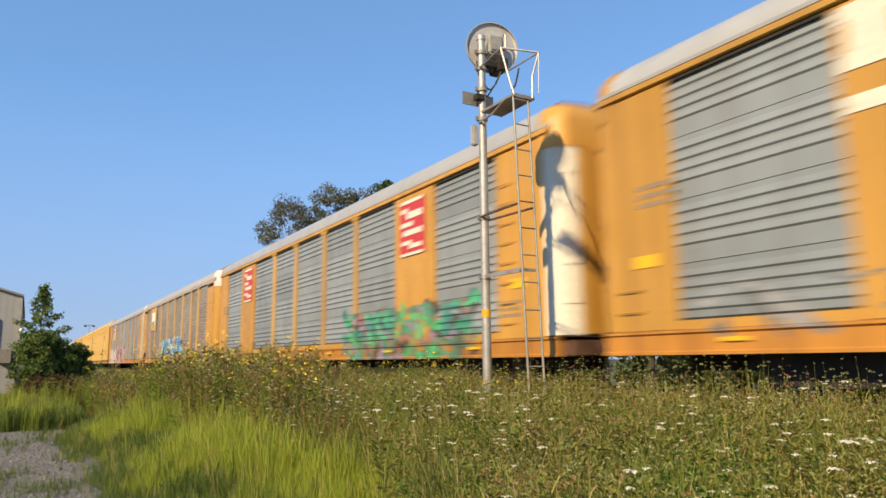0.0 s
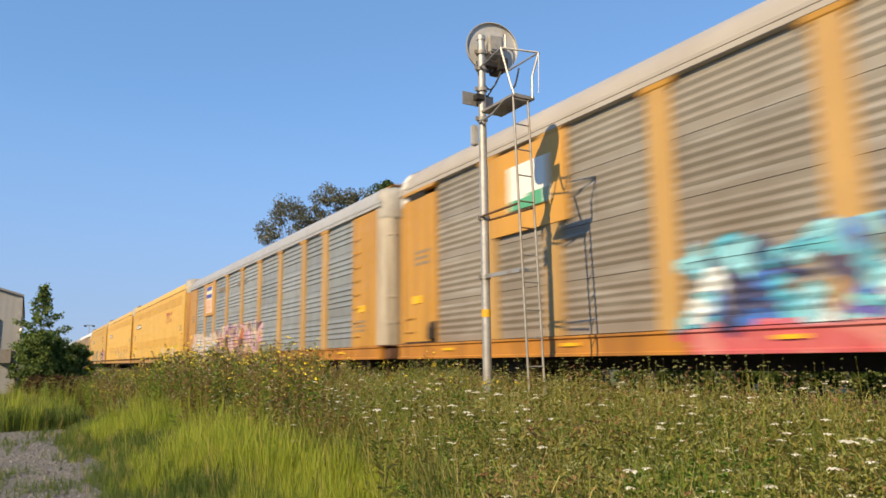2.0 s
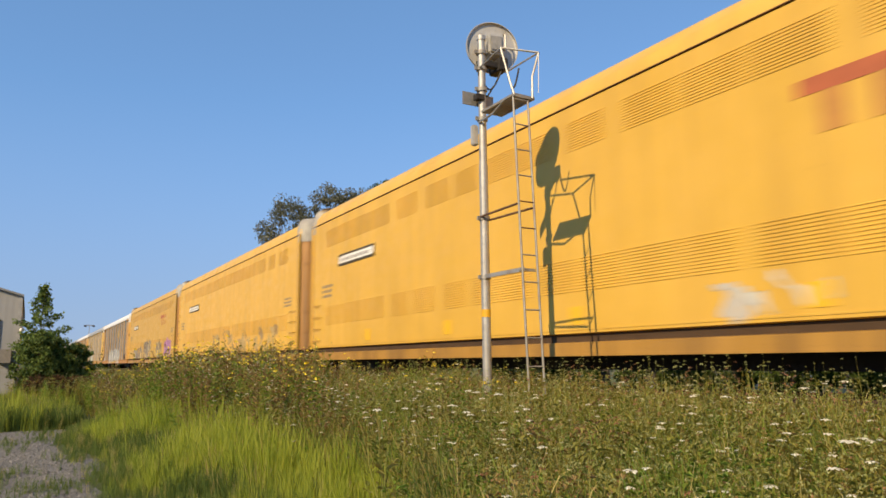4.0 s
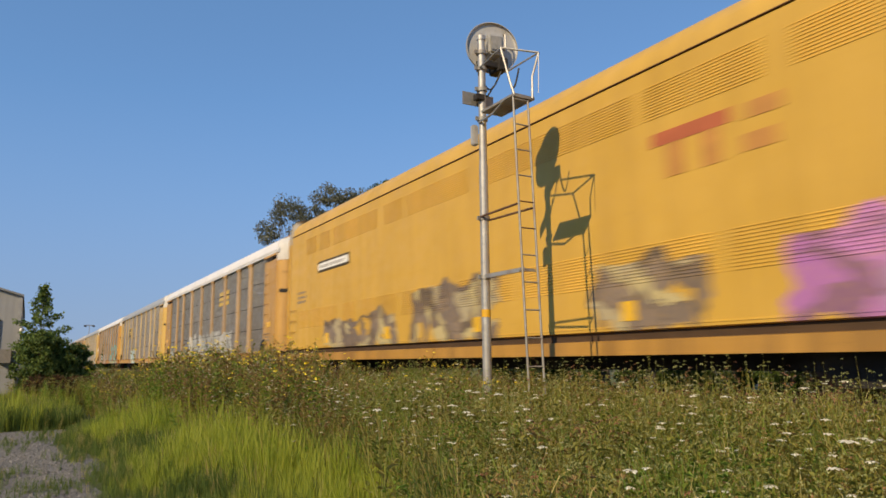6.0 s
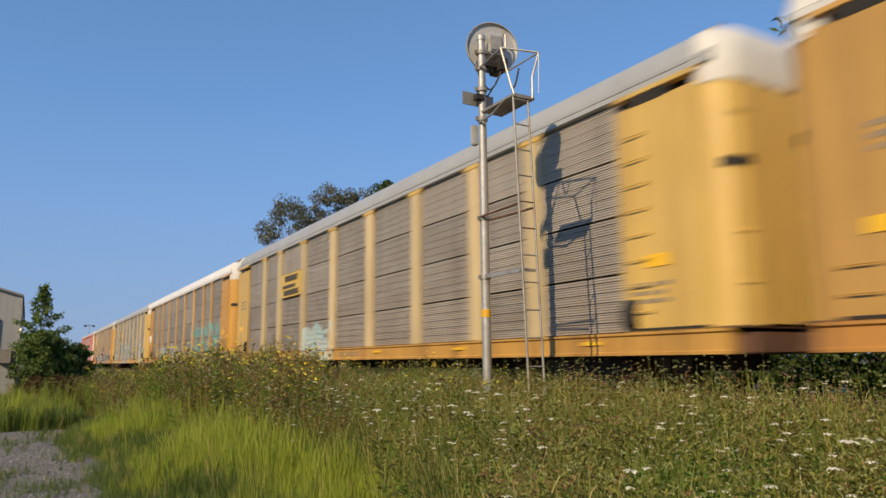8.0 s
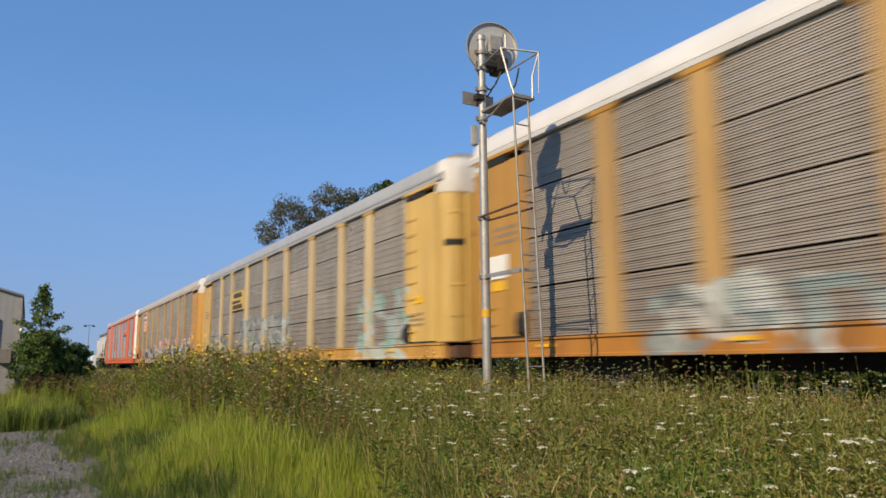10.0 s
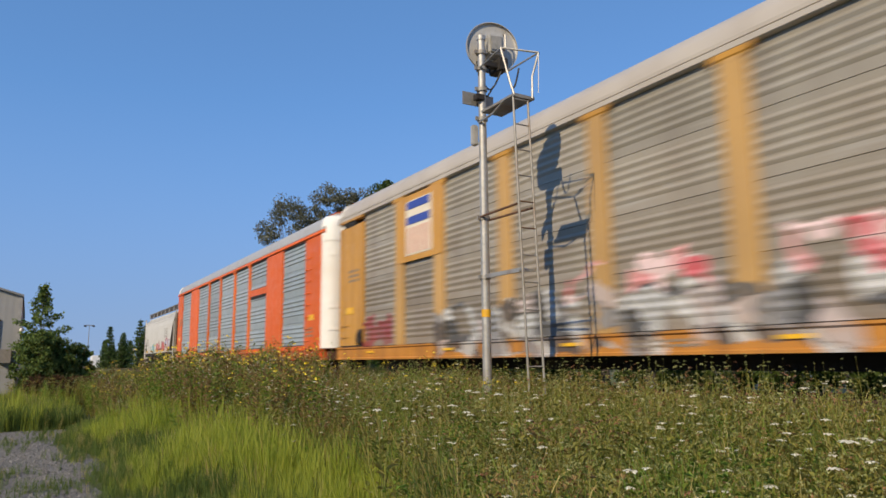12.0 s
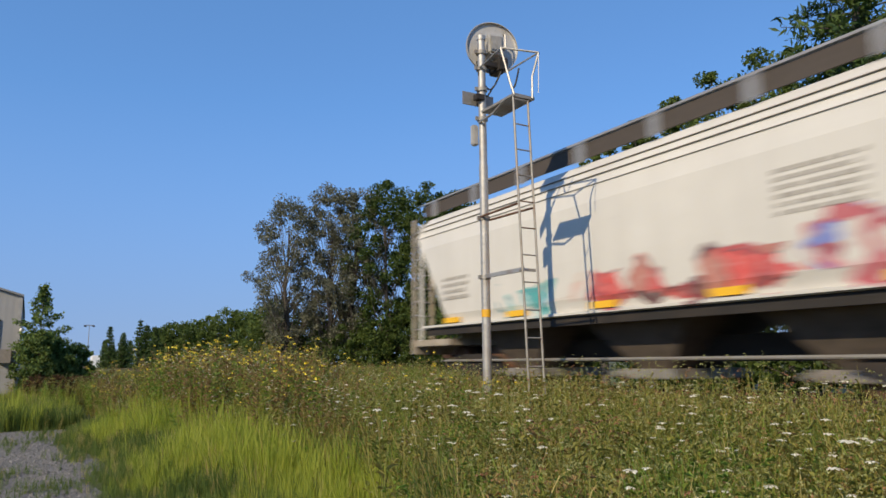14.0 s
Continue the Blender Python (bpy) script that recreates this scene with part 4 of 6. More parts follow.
# ---- signal mast beside the line ----
def build_signal():
    X, Y, k = -9.11, 6.10, 1.0246
    sig = thing("railway_signal", "silver steel railway signal mast with round disc and ladder", "signal", (k * X, k * Y, 0.3))

    def p3(x, y, z):
        return (k * x - k * X, k * y - k * Y, 1.5 + k * (z - 1.5) - 0.3)

    mast = part("mast", Geo().tube(p3(X, Y, 0.0), p3(X, Y, 4.6), 0.072, 20).tube(p3(X, Y, 4.6), p3(X, Y, 6.74), 0.064, 20), STEEL, sig, "galvanised tubular mast", smooth=False)
    part("cap", Geo().tube(p3(X, Y, 6.72), p3(X, Y, 6.79), 0.076, 20).tube(p3(X, Y, 6.79), p3(X, Y, 6.82), 0.076, 20, 0.03), STEEL, mast)
    part("footing", Geo().box(p3(X - 0.25, Y - 0.25, 0.05), p3(X + 0.25, Y + 0.25, 0.40)), plain("concrete", (0.4, 0.38, 0.35), 0.9), sig, "concrete footing", bevel=0.02)
    for z in (6.50, 6.22, 5.86, 5.36, 3.72, 2.78):
        part("collar", Geo().tube(p3(X, Y, z - 0.03), p3(X, Y, z + 0.03), 0.088, 20).box(p3(X - 0.02, Y - 0.13, z - 0.03), p3(X + 0.02, Y - 0.07, z + 0.03)), STEEL_DULL, mast)
    part("reflective_band", Geo().tube(p3(X, Y, 2.16), p3(X, Y, 2.28), 0.0745, 20), YELLOW_MARK, mast, "worn yellow band")
    # round background disc with rolled rim, seen from behind
    c = Vector(p3(-9.28, 6.42, 6.71))
    g = Geo()
    n, R = 48, 0.465
    rings = ((0.02, 0.0), (R - 0.03, 0.0), (R, -0.02), (R, -0.07), (R - 0.012, -0.07), (R - 0.012, -0.03), (R - 0.04, -0.02), (0.02, -0.02))
    turn = Matrix.Rotation(radians(-17), 3, "Z")
    for r, dx in rings:
        g.v += [tuple(c + turn @ Vector((-dx * 1.0, r * math.cos(a), r * math.sin(a)))) for a in (math.tau * i / n for i in range(n))]
    for q in range(len(rings) - 1):
        g.f += [[q * n + i, q * n + (i + 1) % n, (q + 1) * n + (i + 1) % n, (q + 1) * n + i] for i in range(n)]
    disc = part("background_disc", g, SIGNAL_BACK, sig, "round grey signal background disc")

    def turned_box(a, b):
        g = Geo().box(a, b)
        g.v = [tuple(c + turn @ Vector(q)) for q in g.v]
        return g

    part("lamp_housing", turned_box((0.02, -0.13, -0.2), (0.28, 0.13, 0.16)), SIGNAL_BACK, disc, bevel=0.03)
    part("housing_door", turned_box((0.28, -0.10, -0.15), (0.31, 0.10, 0.10)), STEEL_DULL, disc, bevel=0.012)
    part("hood", Geo().tube(c + turn @ Vector((0.0, 0, -0.02)), c + turn @ Vector((-0.30, 0, -0.02)), 0.14, 20), BLACK, disc)
    for dy, dz in ((-0.22, 0.18), (-0.19, 0.24), (-0.14, 0.2), (0.16, 0.16)):
        part("bolt", Geo().tube(c + turn @ Vector((0.0, dy, dz)), c + turn @ Vector((0.07, dy, dz)), 0.016, 8), STEEL, disc)
    part("handle", Geo().path([c + turn @ Vector((0.20, 0.16, -0.10)), c + turn @ Vector((0.26, 0.17, -0.08)), c + turn @ Vector((0.26, 0.17, 0.16)), c + turn @ Vector((0.20, 0.16, 0.18))], 0.018), STEEL, disc)
    part("head_bracket", Geo().box(p3(X + 0.02, Y, 6.24), p3(X + 0.12, 6.45, 6.34)).box(p3(X - 0.14, 6.34, 6.20), p3(X + 0.20, 6.50, 6.42)), DARK_IRON, sig, "dark head bracket", bevel=0.012)
    for a, b, lo in ((p3(X - 0.05, Y - 0.06, 6.36), p3(X + 0.15, 6.40, 6.22), 5.98), (p3(X + 0.20, 6.46, 6.22), p3(X + 0.40, 6.56, 6.18), 5.98), (p3(X, Y - 0.07, 6.22), p3(X + 0.05, 6.30, 5.95), 5.86)):
        pts = []
        for i in range(13):
            s = i / 12
            q = Vector(a).lerp(Vector(b), s)
            q.z += (lo - 0.3 - q.z) * math.sin(math.pi * s)
            pts.append(q)
        part("cable", Geo().path(pts, 0.016, 6), BLACK, sig, "black cable loop")
    # plates and small box on the mast
    part("plate", Geo().box(p3(X - 0.10, 5.78, 5.60), p3(X - 0.085, 6.38, 5.82)), STEEL_DULL, sig, "blank back of a flat plate", bevel=0.004)
    part("plate_clamp", Geo().box(p3(X - 0.04, 5.95, 5.66), p3(X + 0.08, 6.10, 5.76)), DARK_IRON, sig, bevel=0.008)
    part("relay_box", Geo().box(p3(X - 0.12, 5.93, 4.92), p3(X - 0.02, 6.04, 5.26)), SIGNAL_BACK, sig, "small pale box", bevel=0.02)
    # ladder, platform and guard rail
    LX, y0, y1 = -8.06, 5.97, 6.24
    ladder = part("ladder", Geo().tube(p3(LX + 0.2, y0, 0.3), p3(LX - 0.03, y0, 5.42), 0.018, 6).tube(p3(LX + 0.2, y1, 0.3), p3(LX - 0.03, y1, 5.42), 0.018, 6), STEEL_DULL, sig, "slender steel ladder")
    for i in range(13):
        z = 0.62 + 0.394 * i
        x = LX + 0.045 * (4.8 - z)
        part("rung", Geo().tube(p3(x, y0, z), p3(x, y1, z), 0.012, 6), RUSTED if i in (7, 8) else STEEL_DULL, ladder)
    part("ladder_stay", Geo().path([p3(X, Y - 0.08, 3.74), p3(LX, y0, 3.74)], 0.018).path([p3(X, Y + 0.08, 3.70), p3(LX, y1, 3.70)], 0.018), RUSTED, sig, "rusty ladder stay")
    part("ladder_stay", Geo().box(p3(X, Y - 0.05, 2.76), p3(LX, Y - 0.02, 2.82)).box(p3(LX - 0.02, y0, 2.76), p3(LX + 0.02, y1 + 0.02, 2.80)), STEEL, sig)
    plat = part("platform", Geo().box(p3(-8.90, 5.95, 5.385), p3(-8.08, 5.97, 5.42)).box(p3(-8.90, 6.33, 5.385), p3(-8.08, 6.35, 5.42)).box(p3(-8.92, 5.95, 5.385), p3(-8.90, 6.35, 5.42)).box(p3(-8.08, 5.95, 5.38), p3(-8.06, 6.35, 5.43)), STEEL_DULL, sig, "open grate platform")
    for i in range(13):
        y = 5.975 + 0.0275 * i
        part("grate_bar", Geo().box(p3(-8.90, y, 5.39), p3(-8.08, y + 0.012, 5.415)), STEEL_DULL, plat)
    part("platform_brace", Geo().path([p3(X, Y - 0.07, 5.30), p3(-8.6, 5.96, 5.28), p3(-8.3, 5.96, 5.40)], 0.02), STEEL, sig)
    part("guard_rail", Geo().path([p3(LX, y0, 5.40), p3(-8.12, 5.95, 5.60), p3(-8.28, 5.90, 6.21), p3(-7.94, 6.36, 6.10), p3(-8.05, 6.31, 5.75), p3(-8.05, 6.30, 5.40)], 0.017).path([p3(-8.28, 5.90, 6.21), p3(X, 6.04, 6.22)], 0.015).path([p3(-7.94, 6.36, 6.10), p3(X + 0.2, 6.44, 6.16)], 0.016), STEEL, sig, "bent pipe guard rail")
    part("wire", Geo().path([p3(-7.94, 6.36, 6.10), p3(-7.95, 6.34, 5.46)], 0.006), STEEL, sig)


# ---- buildings and poles ----
def build_far_things():
    shed = thing("metal_shed", "pale grey corrugated metal shed with a low gable", "shed", (-30, 0, 0))
    siding = plain("pale_siding", (0.36, 0.345, 0.33), 0.6, 0.0, 0.15, 0.6, 0.0, (0.36, 0.33, 0.30))
    g = Geo()
    n = 40
    pts = []
    for i in range(n * 2 + 1):
        pts.append((0.003 if i % 2 else 0.0, -0.33 - i * 0.1))
    for d, yy in pts:
        g.v += [(d, yy, 0.0), (d, yy, 4.02 + (-0.33 - yy) * 0.31)]
    g.f += [[2 * i, 2 * i + 2, 2 * i + 3, 2 * i + 1] for i in range(len(pts) - 1)]
    part("front_wall", g, siding, shed, "ribbed metal wall")
    part("side_wall", Geo().box((-14, -0.43, 0), (-0.01, -0.33, 4.0)), siding, shed)
    part("back_wall", Geo().box((-14.1, -8.4, 0), (-14, -0.33, 4.0)), siding, shed)
    r = Geo()
    r.v += [(0.12, -0.27, 3.96), (0.12, -8.5, 6.5), (-14.3, -8.5, 6.5), (-14.3, -0.27, 3.96), (0.12, -0.27, 4.03), (0.12, -8.5, 6.57), (-14.3, -8.5, 6.57), (-14.3, -0.27, 4.03)]
    r.f += [[0, 1, 2, 3], [4, 5, 6, 7], [0, 1, 5, 4], [2, 3, 7, 6], [0, 3, 7, 4], [1, 2, 6, 5]]
    part("roof", r, plain("roof_sheet", (0.30, 0.29, 0.28), 0.6, 0.2), shed)
    part("corner_trim", Geo().box((-0.1, -0.42, 0), (0.04, -0.30, 4.0)), plain("trim_grey", (0.40, 0.38, 0.36), 0.6), shed)
    part("door_frame", Geo().box((0.0, -1.02, 0), (0.05, -0.94, 3.12)).box((0.0, -2.6, 3.04), (0.05, -0.94, 3.12)), plain("brown_frame", (0.12, 0.10, 0.09)), shed)
    part("door", Geo().box((0.0, -2.6, 0), (0.04, -1.02, 3.04)), plain("door_grey", (0.43, 0.41, 0.39), 0.6), shed, "grey overhead door")
    part("meter_box", Geo().box((0.02, -0.92, 1.55), (0.30, -0.50, 2.05)), plain("meter_brown", (0.28, 0.24, 0.20), 0.6), shed, "brown electric box", bevel=0.02)
    part("wall_lamp", Geo().tube((0.05, -0.28, 2.75), (0.18, -0.22, 2.75), 0.06, 12), WHITE, shed)
    part("downpipe", Geo().tube((0.08, -0.36, 0.1), (0.08, -0.36, 1.5), 0.05, 8), siding, shed)
    pole = thing("light_pole", "tall thin steel yard light pole", "pole", (-149.7, 9.7, 0))
    part("shaft", Geo().tube((0, 0, 0), (0, 0, 8.8), 0.08, 8, 0.05), STEEL_DULL, pole)
    part("lamp_arm", Geo().box((-0.1, -0.7, 8.7), (0.1, 0.7, 8.85)), STEEL_DULL, pole)
    for s in (-0.7, 0.7):
        part("lamp_head", Geo().box((-0.2, s - 0.25, 8.5), (0.25, s + 0.25, 8.75)), DARK_IRON, pole, bevel=0.04)
    van = thing("white_trailer", "small white trailer parked far off", "trailer", (-140, 10.6, 0))
    part("body", Geo().box((-2, -0.9, 0.9), (2, 0.9, 3.0)), WHITE, van, bevel=0.08)
    for x in (-1.2, 1.2):
        part("wheel", Geo().tube((x, -0.95, 0.45), (x, -0.7, 0.45), 0.45, 14), BLACK, van)
    part("skirt", Geo().box((-1.9, -0.85, 0.4), (1.9, 0.85, 0.9)), DARK_IRON, van)


build_signal()
build_far_things()


# ---- trees ----
def quads_mesh(name, centres, sizes, normals, mats, rnd, curl=0.25, slim=0.55):
    """Many small leaves: two triangles folded along the middle."""
    n = len(centres)
    a = np.cross(normals, rnd.normal(size=(n, 3)))
    a /= np.linalg.norm(a, axis=1, keepdims=True) + 1e-9
    b = np.cross(normals, a)
    s = sizes[:, None]
    v = np.stack([centres - a * s, centres + b * s * slim + normals * s * curl, centres + a * s, centres - b * s * slim + normals * s * curl], 1).reshape(-1, 3)
    i = np.arange(n)[:, None] * 4
    f = np.concatenate([i + [0, 1, 2], i + [0, 2, 3]], 1).reshape(-1, 3)
    return v, f


def mesh_from(name, v, f, mats, index=None):
    me = bpy.data.meshes.new(name)
    me.vertices.add(len(v))
    me.vertices.foreach_set("co", np.asarray(v, dtype=np.float32).ravel())
    me.loops.add(len(f) * 3)
    me.loops.foreach_set("vertex_index", np.asarray(f, dtype=np.int32).ravel())
    me.polygons.add(len(f))
    me.polygons.foreach_set("loop_start", np.arange(0, len(f) * 3, 3, dtype=np.int32))
    if index is not None:
        me.polygons.foreach_set("material_index", np.asarray(index, dtype=np.int32))
    for m in mats:
        me.materials.append(m)
    me.update(calc_edges=True)
    me.validate()
    return me


BARK = plain("grey_bark", (0.12, 0.10, 0.085), 0.95, 0, 0.5, 6, 0.5)
LEAF_GREY = leafy("poplar_leaf", (0.075, 0.08, 0.045), (0.25, 0.245, 0.17), 0.35)
LEAF_DEEP = leafy("deep_green_leaf", (0.03, 0.058, 0.012), (0.11, 0.15, 0.033), 0.35)
LEAF_MID = leafy("mid_green_leaf", (0.05, 0.085, 0.016), (0.17, 0.22, 0.05), 0.35)
LEAF_BUSH = leafy("bush_leaf", (0.055, 0.095, 0.022), (0.20, 0.27, 0.07), 0.35)
RUSSET = leafy("russet_leaf", (0.07, 0.045, 0.02), (0.17, 0.10, 0.045), 0.3)
NEEDLE = leafy("pine_needle", (0.03, 0.06, 0.012), (0.10, 0.15, 0.035), 0.25)


def broad_tree(name, label, at, height, spread, leaf, leaves, size, seed, clumps=26, low=0.25, gap=0.85, lean=0.0, tall=1.0):
    """Trunk, limbs, and a crown of leaf clumps at the limbs' ends."""
    rnd = random.Random(seed)
    nr = np.random.default_rng(seed)
    tree = thing(name, label, "tree" if height > 3.5 else "bush", at)
    wood = Geo()
    top = Vector((lean, rnd.uniform(-0.3, 0.3), height * 0.82))
    steps = [Vector((0, 0, -0.1)).lerp(top, k / 5) + Vector((rnd.uniform(-1, 1), rnd.uniform(-1, 1), 0)) * 0.02 * height * (k > 0) for k in range(6)]
    r0 = 0.016 * height + 0.03
    for k in range(5):
        wood.tube(steps[k], steps[k + 1], r0 * (1 - k * 0.17), 8, r0 * (1 - (k + 1) * 0.17))
    tips = []
    for i in range(clumps):
        s = low + (1 - low) * (i + rnd.random()) / clumps
        k = min(4, int(s * 5))
        base = steps[k].lerp(steps[k + 1], s * 5 - k)
        ang = i * 2.4 + rnd.uniform(-0.5, 0.5)
        w = (i + rnd.random()) / clumps * 1.9 - 0.95
        reach = spread * math.sqrt(1 - w * w) * rnd.uniform(0.45, 1.0) * (1.0 if w > -0.3 else 0.8)
        zc, zh = height * (0.5 + low * 0.5), height * (0.5 - low * 0.5)
        tip = Vector((base.x * 0.5 + math.cos(ang) * reach, base.y * 0.5 + math.sin(ang) * reach, zc + zh * w * rnd.uniform(0.85, 1.0)))
        s = max(low * 0.7, min(0.97, (tip.z / height - 0.12 - 0.1 * reach / spread)))
        k = min(4, int(s * 5))
        base = steps[k].lerp(steps[k + 1], s * 5 - k)
        mid = base.lerp(tip, 0.5) + Vector((0, 0, -0.03 * height))
        wood.tube(base, mid, r0 * 0.22 * (1.1 - s), 5, r0 * 0.15 * (1.1 - s)).tube(mid, tip, r0 * 0.15 * (1.1 - s), 5, 0.008)
        tips.append((tip, reach))
    part("trunk", wood, BARK, tree, "grey-brown trunk and limbs")
    cs, per = [], leaves // clumps
    for tip, reach in tips:
        rad = spread * rnd.uniform(0.20, 0.45) * gap
        d = nr.normal(size=(per, 3))
        d /= np.linalg.norm(d, axis=1, keepdims=True)
        d *= (nr.random((per, 1)) ** 0.45) * rad
        d[:, 2] *= 0.75
        cs.append(d + np.array(tip))
    c = np.concatenate(cs)
    c[:, 2] = np.maximum(c[:, 2], 0.12)
    nm = nr.normal(size=c.shape) + [0, 0, 0.5]
    nm /= np.linalg.norm(nm, axis=1, keepdims=True)
    v, f = quads_mesh("crown", c, size * nr.uniform(0.6, 1.3, len(c)), nm, None, nr)
    part("crown", mesh_from("crown", v, f, [leaf]), leaf, tree, "ragged leafy crown")
    return tree


def conifer(name, label, at, height, spread, size, seed, tiers=16, sprays=26, bare=0.1):
    rnd = random.Random(seed)
    nr = np.random.default_rng(seed)
    tree = thing(name, label, "tree", at)
    wood = Geo().tube((0, 0, -0.1), (0, 0, height), 0.018 * height, 8, 0.02)
    cs, ns, ss = [], [], []
    for i in range(tiers):
        s = bare + (1 - bare) * i / tiers
        z = height * s
        for j in range(6):
            ang = j * 1.047 + i * 0.7 + rnd.uniform(-0.3, 0.3)
            reach = spread * (1 - s) ** 0.8 * rnd.uniform(0.6, 1.1) + 0.1
            tip = Vector((math.cos(ang) * reach, math.sin(ang) * reach, z + reach * rnd.uniform(-0.05, 0.3)))
            wood.tube((0, 0, z), tip, 0.03, 4, 0.01)
            k = max(4, int(sprays * (0.4 + 0.6 * reach / spread)))
            w = nr.random(k) ** 0.7
            pts = np.array([0, 0, z]) + w[:, None] * (np.array(tip) - [0, 0, z]) + nr.normal(size=(k, 3)) * 0.10 * (0.4 + reach * 0.35)
            cs.append(pts)
    part("trunk", wood, BARK, tree)
    c = np.concatenate(cs)
    nm = nr.normal(size=c.shape) * [1, 1, 0.5] + [0, 0, 0.6]
    nm /= np.linalg.norm(nm, axis=1, keepdims=True)
    v, f = quads_mesh("crown", c, size * nr.uniform(0.6, 1.4, len(c)), nm, None, nr, 0.1, 0.28)
    part("crown", mesh_from("crown", v, f, [NEEDLE]), NEEDLE, tree, "dark needled boughs")
    return tree


def spire(name, label, at, height, spread, leaf, seed):
    """Young tree: upswept thin shoots, wide at mid-height, drawn to a point."""
    rnd = random.Random(seed)
    nr = np.random.default_rng(seed)
    tree = thing(name, label, "tree", at)
    wood = Geo().tube((0, 0, -0.1), (0, 0, height), 0.045, 8, 0.008)
    cs = []
    for i in range(46):
        s = 0.30 + 0.68 * i / 46
        z = height * s
        reach = spread * (1.0 if s < 0.62 else max(0.10, (1 - s) / 0.38) ** 1.5 + 0.06) * rnd.uniform(0.5, 1.0)
        a = i * 2.4 + rnd.uniform(-0.4, 0.4)
        tip = Vector((math.cos(a) * reach, math.sin(a) * reach, min(height, z + reach * rnd.uniform(0.2, 0.9))))
        wood.tube((0, 0, z), tip, 0.012, 4, 0.004)
        k = 46
        w = nr.random(k) ** 0.4
        cs.append(np.array([0, 0, z]) + w[:, None] * (np.array(tip) - [0, 0, z]) + nr.normal(size=(k, 3)) * 0.06)
    part("trunk", wood, BARK, tree)
    c = np.concatenate(cs)
    nm = nr.normal(size=c.shape) + [0, 0, 0.4]
    nm /= np.linalg.norm(nm, axis=1, keepdims=True)
    v, f = quads_mesh("crown", c, 0.066 * nr.uniform(0.6, 1.3, len(c)), nm, None, nr)
    part("crown", mesh_from("crown", v, f, [leaf]), leaf, tree, "loose upswept leaves")
    return tree


